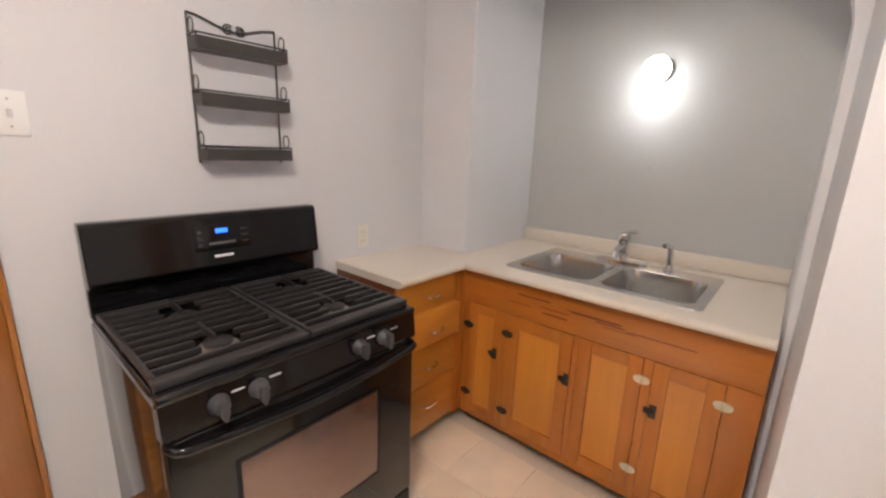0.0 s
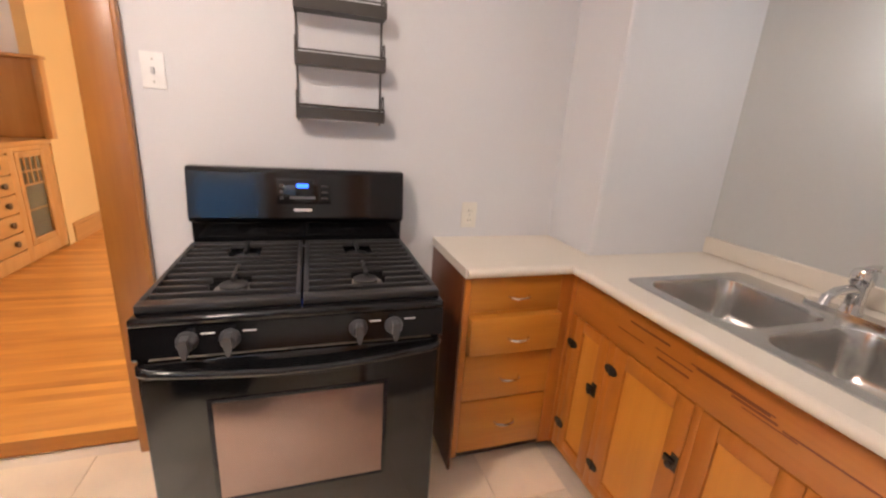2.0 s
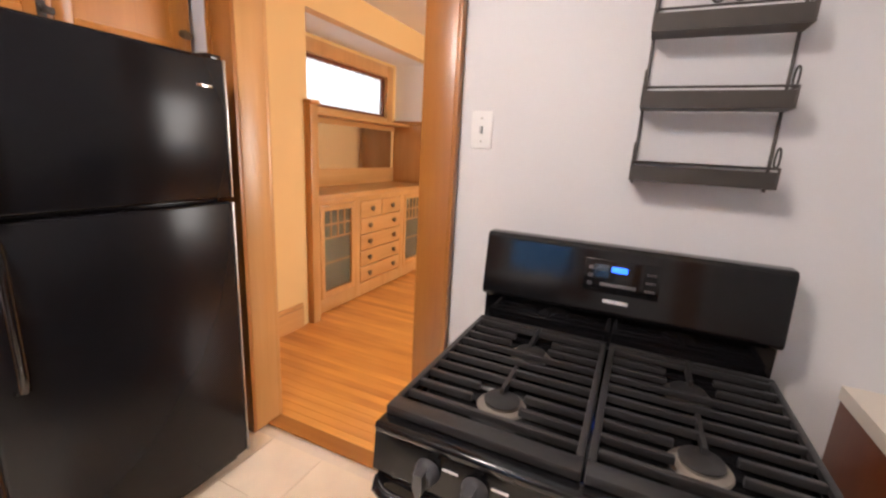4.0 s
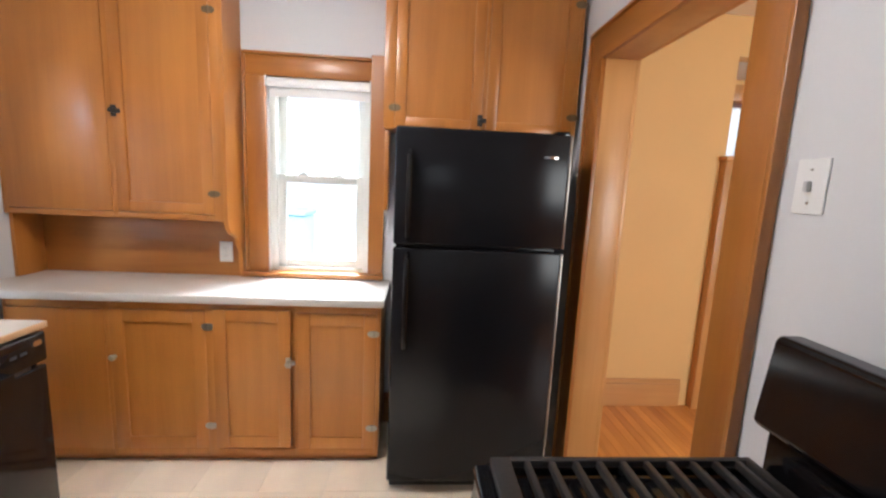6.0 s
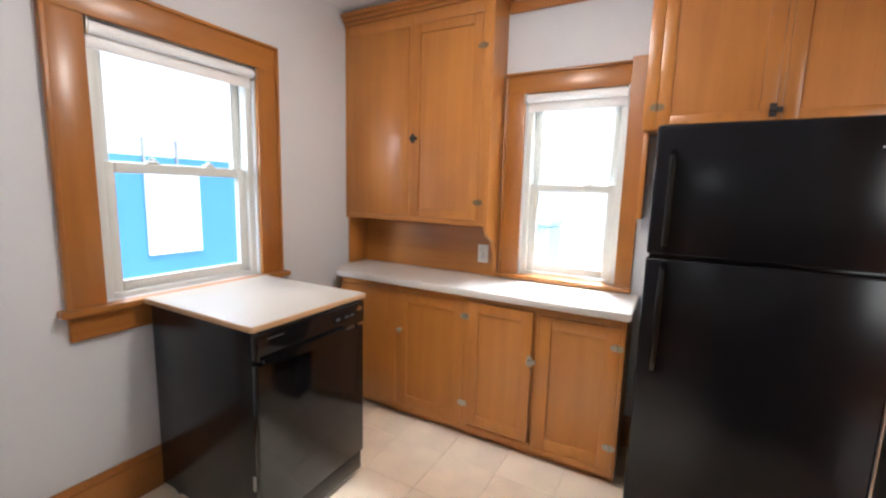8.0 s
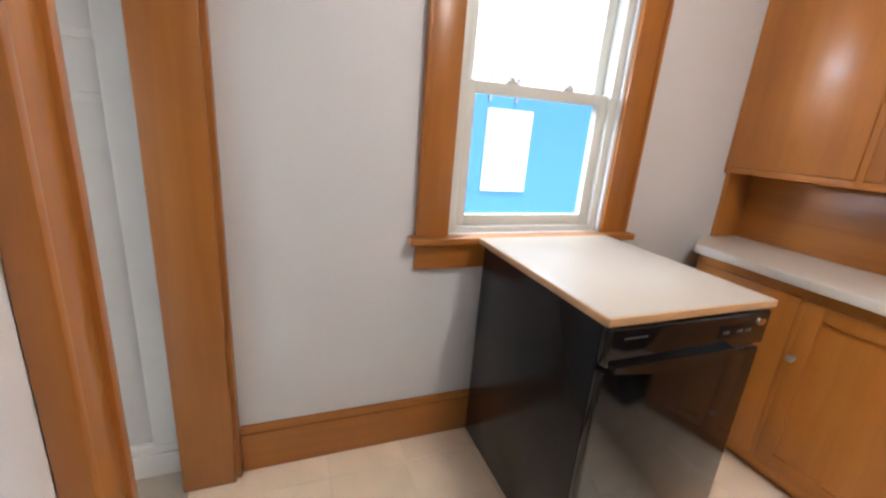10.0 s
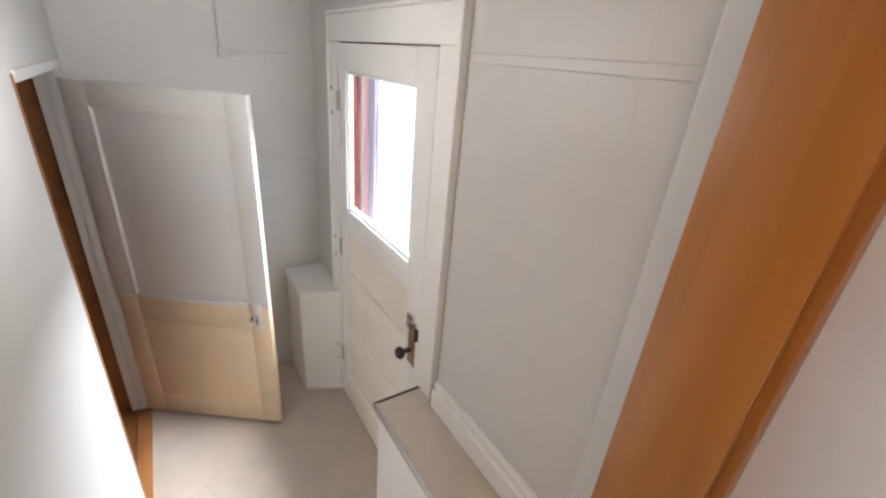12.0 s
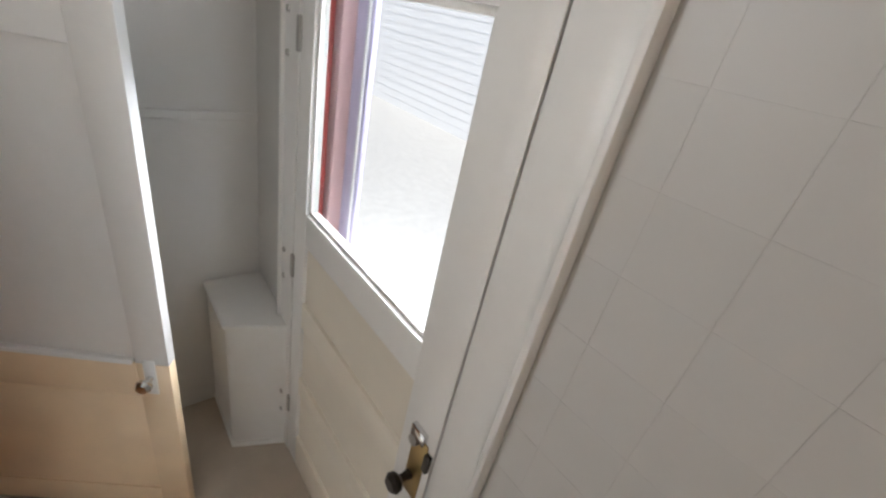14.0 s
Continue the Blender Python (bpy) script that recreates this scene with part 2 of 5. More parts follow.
WORN = material("dark_worn_streak", (0.17, 0.045, 0.010), 0.6, vary=0.25, grain=(40, 6, 40))
CUPBOARD = material("cupboard_shade_brown", (0.24, 0.18, 0.11), 0.7, vary=0.1)
POSTGREY = material("weathered_grey_metal", (0.30, 0.31, 0.32), 0.6, vary=0.1)
REDPAINT = material("faded_red_paint", (0.55, 0.10, 0.09), 0.6, vary=0.1)
LILAC = material("lilac_siding", (0.50, 0.46, 0.62), 0.6, vary=0.05)
GROUND = material("pale_concrete", (0.60, 0.59, 0.56), 0.85, vary=0.15, grain=(8, 8, 8), bump=0.2)
BASEWOOD = wood("stained_plank", (0.40, 0.17, 0.05), (0.17, 0.06, 0.018), "x", rough=0.5)


# ---------------------------------------------------------------- mesh helpers
def bx(bm, x0, x1, y0, y1, z0, z1, bev=0.0, seg=2):
    """A box with bevelled edges."""
    v = [bm.verts.new(c) for c in ((x0, y0, z0), (x1, y0, z0), (x1, y1, z0), (x0, y1, z0), (x0, y0, z1), (x1, y0, z1), (x1, y1, z1), (x0, y1, z1))]
    fs = [bm.faces.new([v[i] for i in f]) for f in ((3, 2, 1, 0), (4, 5, 6, 7), (0, 1, 5, 4), (1, 2, 6, 5), (2, 3, 7, 6), (3, 0, 4, 7))]
    if bev:
        es = {e for f in fs for e in f.edges}
        bmesh.ops.bevel(bm, geom=list(es), offset=bev, segments=seg, affect="EDGES", profile=0.5)
    return bm


def ring(bm, centre, axis_u, axis_v, r, seg):
    return [bm.verts.new(centre + axis_u * (r * math.cos(a)) + axis_v * (r * math.sin(a))) for a in [2 * math.pi * k / seg for k in range(seg)]]


def bridge(bm, a, b):
    for k in range(len(a)):
        bm.faces.new((a[k], a[(k + 1) % len(a)], b[(k + 1) % len(b)], b[k]))


def turned(bm, origin, direction, profile, seg=20):
    """A turned shape: profile rows are (radius, height along direction)."""
    d = Vector(direction).normalized()
    u = d.orthogonal().normalized()
    w = d.cross(u)
    o = Vector(origin)
    rings = [ring(bm, o + d * h, u, w, max(r, 1e-4), seg) for r, h in profile]
    for a, b in zip(rings, rings[1:]):
        bridge(bm, a, b)
    bm.faces.new(rings[0])
    bm.faces.new(rings[-1])
    return bm


def tube(bm, pts, r, seg=8):
    """A round bar along points."""
    pts = [Vector(p) for p in pts]
    rings = []
    u = None
    for k, p in enumerate(pts):
        d = (pts[min(k + 1, len(pts) - 1)] - pts[max(k - 1, 0)]).normalized()
        u = d.orthogonal().normalized() if u is None else (u - d * u.dot(d)).normalized()
        rings.append(ring(bm, p, u, d.cross(u), r, seg))
    for a, b in zip(rings, rings[1:]):
        bridge(bm, a, b)
    bm.faces.new(rings[0])
    bm.faces.new(rings[-1])
    return bm


def prism(bm, outline, axis, a0, a1):
    """An outline of (u, v) pairs pushed along an axis; u, v are the other two axes in order."""
    def at(u, v, a):
        return {"x": (a, u, v), "y": (u, a, v), "z": (u, v, a)}[axis]
    lo = [bm.verts.new(at(u, v, a0)) for u, v in outline]
    hi = [bm.verts.new(at(u, v, a1)) for u, v in outline]
    bridge(bm, lo, hi)
    bm.faces.new(lo)
    bm.faces.new(hi)
    return bm


def slab(bm, axis, a0, a1, u0, u1, v0, v1, holes=()):
    """A wall or top between a0 and a1 on one axis, with rectangular holes (u0, u1, v0, v1) through it."""
    us = sorted({u0, u1, *(h[k] for h in holes for k in (0, 1) if u0 < h[k] < u1)})
    vs = sorted({v0, v1, *(h[k] for h in holes for k in (2, 3) if v0 < h[k] < v1)})

    def solid(i, j):
        if not (0 <= i < len(us) - 1 and 0 <= j < len(vs) - 1):
            return False
        cu, cv = (us[i] + us[i + 1]) / 2, (vs[j] + vs[j + 1]) / 2
        return not any(h[0] < cu < h[1] and h[2] < cv < h[3] for h in holes)

    def at(u, v, a):
        return {"x": (a, u, v), "y": (u, a, v), "z": (u, v, a)}[axis]
    cache = {}

    def vert(i, j, k):
        if (i, j, k) not in cache:
            cache[i, j, k] = bm.verts.new(at(us[i], vs[j], (a0, a1)[k]))
        return cache[i, j, k]
    for i in range(len(us) - 1):
        for j in range(len(vs) - 1):
            if not solid(i, j):
                continue
            c = [(i, j), (i + 1, j), (i + 1, j + 1), (i, j + 1)]
            bm.faces.new([vert(*p, 0) for p in c])
            bm.faces.new([vert(*p, 1) for p in reversed(c)])
            for (p, q), nb in zip(zip(c, c[1:] + c[:1]), ((i, j - 1), (i + 1, j), (i, j + 1), (i - 1, j))):
                if not solid(*nb):
                    bm.faces.new([vert(*p, 0), vert(*p, 1), vert(*q, 1), vert(*q, 0)])
    return bm


def rounded(cx, cy, hw, hh, r, n=5):
    """The outline of a rectangle with round corners."""
    out = []
    for sx, sy, a in ((1, 1, 0), (-1, 1, 90), (-1, -1, 180), (1, -1, 270)):
        for k in range(n + 1):
            t = radians(a + 90 * k / n)
            out.append((cx + sx * (hw - r) + r * math.cos(t), cy + sy * (hh - r) + r * math.sin(t)))
    return out


def mesh_of(name, bm, mat, smooth=False):
    bmesh.ops.recalc_face_normals(bm, faces=bm.faces)
    me = bpy.data.meshes.new(name)
    bm.to_mesh(me)
    bm.free()
    me.materials.append(mat)
    if smooth:
        me.polygons.foreach_set("use_smooth", [True] * len(me.polygons))
        me.set_sharp_from_angle(angle=radians(40))
    return me


def thing(name, base, label, category, group=""):
    """An Empty at a thing's base, which its parts hang on."""
    ob = new(name)
    ob.empty_display_size = 0.05
    ob.matrix_world = Matrix.Translation(base)
    ob["base"] = list(base)
    return tagged(ob, label, category, group)


def part(name, bm, mat, parent, label="", smooth=True):
    """One mesh under a thing or under a part; the bmesh is in the world's metres."""
    top = parent
    while top.parent:
        top = top.parent
    bmesh.ops.translate(bm, verts=bm.verts, vec=-Vector(top["base"]))
    ob = new(name, mesh_of(name, bm, mat, smooth))
    ob.parent = parent
    if label:
        ob["label"] = label
    return ob


def setting(name, bm, mat, label, category="", smooth=False):
    ob = new(name, mesh_of(name, bm, mat, smooth))
    return tagged(ob, label, category or name.split("_")[0], kind="structure")


def whole(name, bm, mat, label, category, group="", smooth=True):
    return tagged(new(name, mesh_of(name, bm, mat, smooth)), label, category, group)


def B():
    return bmesh.new()


class Face:
    """A plane to build against: axis and place, the side that it faces, so that (u, d, z) runs along it, out of it and up."""

    def __init__(self, axis, place, out):
        self.axis, self.place, self.out = axis, place, out

    def at(self, u, d, z):
        a = self.place + self.out * d
        return (a, u, z) if self.axis == "x" else (u, a, z)

    def box(self, bm, u0, u1, d0, d1, z0, z1, bev=0.0, seg=2):
        p, q = self.at(u0, d0, z0), self.at(u1, d1, z1)
        return bx(bm, min(p[0], q[0]), max(p[0], q[0]), min(p[1], q[1]), max(p[1], q[1]), z0, z1, bev, seg)

    def way(self):
        return (self.out, 0, 0) if self.axis == "x" else (0, self.out, 0)
# ---------------------------------------------------------------- the plan
W, S, E, P = -2.05, -2.885, 1.135, 0.45       # west wall, south wall, alcove wall, face of the stair partition
H = 2.60                                      # ceiling
LS, LN, LE = -2.965, -1.815, 2.98              # stairwell: south, north and east walls
LZ = -0.85                                    # landing floor
NW = Face("y", 0.0, -1)                       # north wall, seen from the kitchen
WW = Face("x", W, 1)
SW = Face("y", S, 1)

# floor slab and ceilings
b = B(); slab(b, "z", -0.12, -0.006, W - 0.15, 1.9, S - 0.15, 0.14, [(0.705, 1.9, S - 0.15, -1.69)])
setting("floor", b, GROUT, "beige vinyl tile floor of the kitchen", "floor")
b = B(); bx(b, W - 0.9, 2.2, 0.14, 5.3, -0.12, -0.008)
setting("floor_dining", b, SHADOWGAP, "oak strip floor of the dining room", "floor")
b = B(); bx(b, W - 0.15, 1.95, S - 0.15, 0.14, H, H + 0.1)
setting("ceiling", b, CEIL, "white plaster kitchen ceiling", "ceiling")
b = B(); bx(b, W - 0.9, 2.2, 0.14, 5.3, H + 0.002, H + 0.1)
setting("ceiling_dining", b, CEIL, "white plaster dining room ceiling", "ceiling")
b = B(); bx(b, 1.95, LE + 0.14, LS - 0.14, -0.9, H - 0.1, H)
setting("ceiling_stairwell", b, CEIL, "white stairwell ceiling", "ceiling")

# kitchen walls
ND0, ND1, NDH = -1.55, -0.67, 2.07            # doorway to the dining room
b = B(); slab(b, "y", 0.0, 0.07, W - 0.15, 1.95, 0, H, [(ND0 - 0.02, ND1 + 0.02, -1, NDH + 0.02)])
setting("wall_north", b, PAINT, "pale grey painted kitchen wall behind the range", "wall")
b = B(); slab(b, "y", 0.072, 0.14, W - 0.9, 2.2, 0, H, [(ND0 - 0.02, ND1 + 0.02, -1, NDH + 0.02)])
setting("wall_north_dining_side", b, YELLOW, "yellow painted dining room wall", "wall")
WY0, WY1, WZ0, WZ1 = -1.66, -1.10, 0.93, 2.01
b = B(); slab(b, "x", W - 0.15, W, S - 0.15, 0.0, 0, H, [(WY0, WY1, WZ0, WZ1)])
setting("wall_west", b, PAINT, "pale grey painted kitchen wall with a sash window", "wall")
SX0, SX1, SZ0, SZ1 = -1.115, -0.385, 0.935, 2.06
b = B(); slab(b, "y", S - 0.15, S, W, P, 0, H, [(SX0, SX1, SZ0, SZ1)])
setting("wall_south", b, PAINT, "pale grey painted kitchen wall with a sash window", "wall")

# partition with the doorway to the back stairs
DY0, DY1, DH = -2.82, -1.97, 2.07
b = B(); slab(b, "x", P, P + 0.065, S, -1.69, 0, H, [(DY0 - 0.02, DY1 + 0.02, -1, DH + 0.02)])
setting("wall_stair_partition", b, PAINT, "pale grey painted partition beside the back stair doorway", "wall")
b = B(); slab(b, "x", P + 0.067, P + 0.125, S, LN, 0, H, [(DY0 - 0.02, DY1 + 0.02, -1, DH + 0.02)])
setting("wall_stair_partition_back", b, PANELW, "white board on the stair side of the partition", "wall")
b = B(); bx(b, P + 0.065, 1.95, LN + 0.062, -1.69, -1.2, H)
setting("wall_stair_north", b, PAINT, "pale grey painted enclosure of the back stairs", "wall")
BX0, BX1, BZ1 = 2.08, 2.94, 1.19              # doorway to the cellar
b = B(); slab(b, "y", LN, LN + 0.06, P + 0.125, LE + 0.14, -1.2, H, [(BX0, BX1, LZ, BZ1)])
setting("wall_stairwell_north", b, PANELW, "white painted stairwell wall with the cellar doorway", "wall")
EX0, EX1, EZ1 = 1.535, 2.490, 1.375           # back door
b = B(); slab(b, "y", LS - 0.14, LS, P, LE + 0.14, -1.2, H, [(EX0, EX1, LZ, EZ1)])
setting("wall_stairwell_south", b, SCORED, "white board stairwell wall with the back door", "wall")
b = B(); bx(b, LE, LE + 0.14, LS, LN, -1.2, H)
setting("wall_stairwell_east", b, PANELW, "white painted stairwell end wall", "wall")

# east wall: pier, arched alcove over the sink
AY0, AY1, AT = -1.66, -0.328, 2.20


def arch_outline():
    """The alcove's arched opening, from its south foot over the top to its north foot."""
    out = [(AY0, 0.0)]
    for k in range(13):
        a = radians(180 - 90 * k / 12)
        out.append((AY0 + 0.42 + 0.42 * math.cos(a), AT - 0.42 + 0.42 * math.sin(a)))
    for k in range(7):
        a = radians(90 - 90 * k / 6)
        out.append((AY1 - 0.08 + 0.08 * math.cos(a), AT - 0.08 + 0.08 * math.sin(a)))
    return out + [(AY1, 0.0)]


b = B()
prism(b, arch_outline()[::-1] + [(-1.69, 0.0), (-1.69, H), (0.0, H), (0.0, 0.0)], "x", E, E + 0.10)
lip = [e for e in b.edges if all(abs(v.co.x - E) < 1e-4 and AY0 - 0.001 <= v.co.y <= AY1 + 0.001 and v.co.z < AT + 0.001 for v in e.verts) and e.calc_length() > 0]
bmesh.ops.bevel(b, geom=lip, offset=0.022, segments=3, affect="EDGES", profile=0.5)
setting("wall_east", b, PAINT, "pale grey plaster wall with a rounded arch over the sink", "wall", smooth=True)
b = B(); bx(b, E + 0.10, 1.77, AY1, 0.0, 0, H)
setting("wall_alcove_north", b, PAINT, "pale plaster cheek of the sink alcove", "wall")
b = B(); bx(b, E + 0.10, 1.77, -1.69, AY0, 0, H)
setting("wall_alcove_south", b, PAINT, "pale plaster cheek of the sink alcove", "wall")
b = B(); bx(b, E + 0.10, 1.77, AY0, AY1, 2.42, 2.5)
setting("ceiling_alcove", b, CEIL, "white plaster ceiling of the sink alcove", "ceiling")
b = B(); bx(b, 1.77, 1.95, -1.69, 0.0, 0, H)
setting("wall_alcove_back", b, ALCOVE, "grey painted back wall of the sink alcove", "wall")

# dining room
DX = -2.27
BY0, BY1 = 1.17, 3.17                         # built-in buffet's niche
b = B(); slab(b, "x", DX - 0.1, DX, 0.14, 5.2, 0, H, [(BY0, BY1, -1, 2.36)])
setting("wall_dining_west", b, YELLOW, "yellow painted dining room wall with a built-in buffet", "wall")
b = B(); slab(b, "x", -2.86, -2.76, BY0 - 0.1, BY1 + 0.1, 0, H, [(1.45, 2.95, 1.76, 2.20)])
setting("wall_buffet_back", b, YELLOW, "yellow painted back of the buffet niche", "wall")
b = B(); bx(b, -2.76, DX - 0.1, BY0 - 0.1, BY0, 0, H); setting("wall_buffet_south", b, CEIL, "pale plaster niche cheek", "wall")
b = B(); bx(b, -2.76, DX - 0.1, BY1, BY1 + 0.1, 0, H); setting("wall_buffet_north", b, CEIL, "pale plaster niche cheek", "wall")
b = B(); bx(b, -2.76, DX - 0.1, BY0, BY1, 2.36, 2.44); setting("ceiling_buffet", b, CEIL, "white plaster niche soffit", "ceiling")
b = B(); bx(b, DX, 2.2, 5.0, 5.14, 0, H)
setting("wall_dining_north", b, YELLOW, "yellow painted dining room wall", "wall")
# This opening is added out of view to let the dining fill in.
b = B(); slab(b, "x", 2.0, 2.14, 0.14, 5.0, 0, H, [(1.4, 3.4, 0.75, 2.3)]); setting("wall_dining_east", b, YELLOW, "yellow painted dining room wall with an added, unseen opening", "wall")


# ---------------------------------------------------------------- trim
def casing(name, f, u0, u1, z0, z1, w, mat_up, mat_across, label, t=0.022, sides=(1, 1), head=None):
    """Casing boards around an opening u0..u1, up to z1."""
    ob = thing(name, f.at((u0 + u1) / 2, 0, z0), label, "trim")
    ob["kind"] = "structure"
    hw = head or w
    if sides[0]:
        part("side_casing", f.box(B(), u0 - w, u0, 0.0005, t, z0, z1, 0.003), mat_up, ob)
        part("back_band", f.box(B(), u0 - w - 0.016, u0 - w, 0.0005, t + 0.012, z0, z1 + hw, 0.004), mat_up, ob)
    if sides[1]:
        part("side_casing", f.box(B(), u1, u1 + w, 0.0005, t, z0, z1, 0.003), mat_up, ob)
        part("back_band", f.box(B(), u1 + w, u1 + w + 0.016, 0.0005, t + 0.012, z0, z1 + hw, 0.004), mat_up, ob)
    a, c = (u0 - w if sides[0] else u0), (u1 + w if sides[1] else u1)
    part("head_casing", f.box(B(), a, c, 0.0005, t + 0.001, z1, z1 + hw, 0.003), mat_across, ob)
    part("back_band", f.box(B(), a - 0.016 * sides[0], c + 0.016 * sides[1], 0.0005, t + 0.013, z1 + hw, z1 + hw + 0.016, 0.004), mat_across, ob)
    return ob


def jamb(name, axis, a0, a1, u0, u1, h, t, mat, label):
    """A lining round a doorway through a wall."""
    ob = thing(name, (((a0 + a1) / 2, (u0 + u1) / 2, 0) if axis == "x" else ((u0 + u1) / 2, (a0 + a1) / 2, 0)), label, "trim")
    ob["kind"] = "structure"

    def lay(ua, ub, z0, z1):
        return bx(B(), a0, a1, ua, ub, z0, z1, 0.002) if axis == "x" else bx(B(), ua, ub, a0, a1, z0, z1, 0.002)
    part("side_jamb", lay(u0 - t, u0, 0, h), mat, ob)
    part("side_jamb", lay(u1, u1 + t, 0, h), mat, ob)
    part("head_jamb", lay(u0 - t, u1 + t, h, h + t), mat, ob)
    return ob


casing("trim_dining_doorway", NW, ND0, ND1, 0, NDH, 0.118, TRIM, TRIMX, "varnished fir casing round the dining room doorway")
jamb("trim_dining_doorway_jamb", "y", -0.001, 0.141, ND0, ND1, NDH, 0.019, OAK, "golden varnished doorway lining")
casing("trim_dining_doorway_back", Face("y", 0.14, 1), ND0, ND1, 0, NDH, 0.118, OAK, OAK, "golden oak casing on the dining side")
PF = Face("x", P, -1)
casing("trim_stair_doorway", PF, DY0, DY1, 0, DH, 0.095, TRIM, TRIMY, "varnished fir casing round the back stair doorway", sides=(0, 1))
jamb("trim_stair_doorway_jamb", "x", P - 0.03, P + 0.141, DY0, DY1, DH, 0.019, TRIM, "varnished fir doorway lining")
b = B(); PF.box(b, S + 0.001, DY0 - 0.019, 0.0005, 0.048, 0, DH, 0.004)
setting("trim_stair_corner", b, TRIM, "narrow varnished corner casing strip", "trim")
casing("trim_south_window", SW, SX0 - 0.01, SX1 + 0.01, 0.935, 2.06, 0.118, TRIM, TRIMX, "varnished fir window casing")
casing("trim_west_window", WW, WY0 - 0.005, WY1, 0.935, 2.01, 0.105, TRIM, TRIMY, "varnished fir window casing", sides=(1, 0))
b = B(); WW.box(b, WY1, -1.015, 0.0005, 0.022, 0.935, 2.15, 0.003)
setting("trim_west_window_edge", b, TRIM, "varnished fir window casing board", "trim")
b = B(); SW.box(b, -1.29, -0.215, 0.0, 0.06, 0.905, 0.934, 0.006)
SW.box(b, SX0, SX1, -0.08, 0.0, 0.905, 0.934, 0.002)
setting("trim_south_window_stool", b, TRIMX, "varnished fir window stool", "trim")
b = B(); SW.box(b, -1.26, -0.245, 0.0005, 0.024, 0.80, 0.905, 0.005)
setting("trim_south_window_apron", b, TRIMX, "varnished fir window apron", "trim")
b = B(); WW.box(b, -1.80, -1.01, 0.0, 0.05, 0.905, 0.934, 0.005); WW.box(b, WY0, WY1, -0.08, 0.0, 0.905, 0.934, 0.002)
setting("trim_west_window_stool", b, TRIMY, "varnished fir window stool", "trim")
b = B(); WW.box(b, -1.79, -1.02, 0.0005, 0.03, 2.47, 2.535, 0.006)
setting("trim_west_rail", b, TRIMY, "varnished fir picture rail over the window", "trim")


def baseboard(name, f, u0, u1, mat, h=0.19, z=0.0, t=0.02, label="varnished fir baseboard with a moulded top"):
    bm = f.box(B(), u0, u1, 0.0005, t, z, z + h - 0.035, 0.003)
    f.box(bm, u0, u1, 0.0005, t * 0.7, z + h - 0.034, z + h, 0.004)
    return setting(name, bm, mat, label, "baseboard")


baseboard("baseboard_south", SW, W, P - 0.050, TRIMX, 0.20)
baseboard("baseboard_north", NW, -0.535, 0.53, TRIMX)
baseboard("baseboard_west", WW, -1.0, -0.05, TRIMY)
baseboard("baseboard_dining_south", Face("x", DX, 1), 0.14, BY0 - 0.1, OAKY, 0.2)
baseboard("baseboard_dining_north", Face("x", DX, 1), BY1 + 0.1, 5.0, OAKY, 0.2)
baseboard("baseboard_landing", Face("y", LS, 1), P + 0.13, 1.385, WHITE, 0.13, 0.0, 0.035, "white painted baseboard in the stairwell")


# ---------------------------------------------------------------- windows
def sash_window(name, f, u0, u1, z0, z1, depth, label):
    """A double-hung window set back in its opening."""
    ob = thing(name, f.at((u0 + u1) / 2, -depth, z0), label, "window")
    ob["kind"] = "structure"
    fr = B()
    t = 0.035
    for a, c in ((u0, u0 + t), (u1 - t, u1)):
        f.box(fr, a, c, -0.13, -0.02, z0, z1, 0.003)
    f.box(fr, u0 + t, u1 - t, -0.13, -0.02, z1 - t, z1, 0.003)
    f.box(fr, u0 + t, u1 - t, -0.13, -0.02, z0, z0 + t * 0.7, 0.003)
    part("window_frame", fr, SASH, ob, "white vinyl window frame")
    mid = (z0 + z1) / 2
    for nm, za, zb, d in (("lower_sash", z0 + 0.025, mid + 0.02, -0.06), ("upper_sash", mid - 0.02, z1 - t, -0.10)):
        m = B()
        r = 0.045
        a, c = u0 + t, u1 - t
        f.box(m, a, a + r, d - 0.018, d + 0.018, za, zb, 0.004)
        f.box(m, c - r, c, d - 0.018, d + 0.018, za, zb, 0.004)
        f.box(m, a + r, c - r, d - 0.018, d + 0.018, za, za + r, 0.004)
        f.box(m, a + r, c - r, d - 0.018, d + 0.018, zb - r, zb, 0.004)
        s = part(nm, m, SASH, ob)
        g = part("pane", f.box(B(), a + r, c - r, d - 0.003, d + 0.003, za + r, zb - r), GLASS, s)
        g.visible_shadow = False
        if nm == "lower_sash":
            for q in (0.3, 0.7):
                lk = B()
                u = a + (c - a) * q
                f.box(lk, u - 0.025, u + 0.025, d - 0.01, d + 0.016, zb, zb + 0.014, 0.004)
                turned(lk, f.at(u, d + 0.008, zb + 0.014), (0, 0, 1), [(0.012, 0), (0.012, 0.01), (0.004, 0.013)], 10)
                part("sash_lock", lk, SASH, s)
    return ob


sash_window("window_south", SW, SX0, SX1, SZ0, SZ1, 0.08, "white double-hung window in a varnished casing")
sash_window("window_west", WW, WY0, WY1, WZ0, WZ1, 0.08, "white double-hung window over the counter")


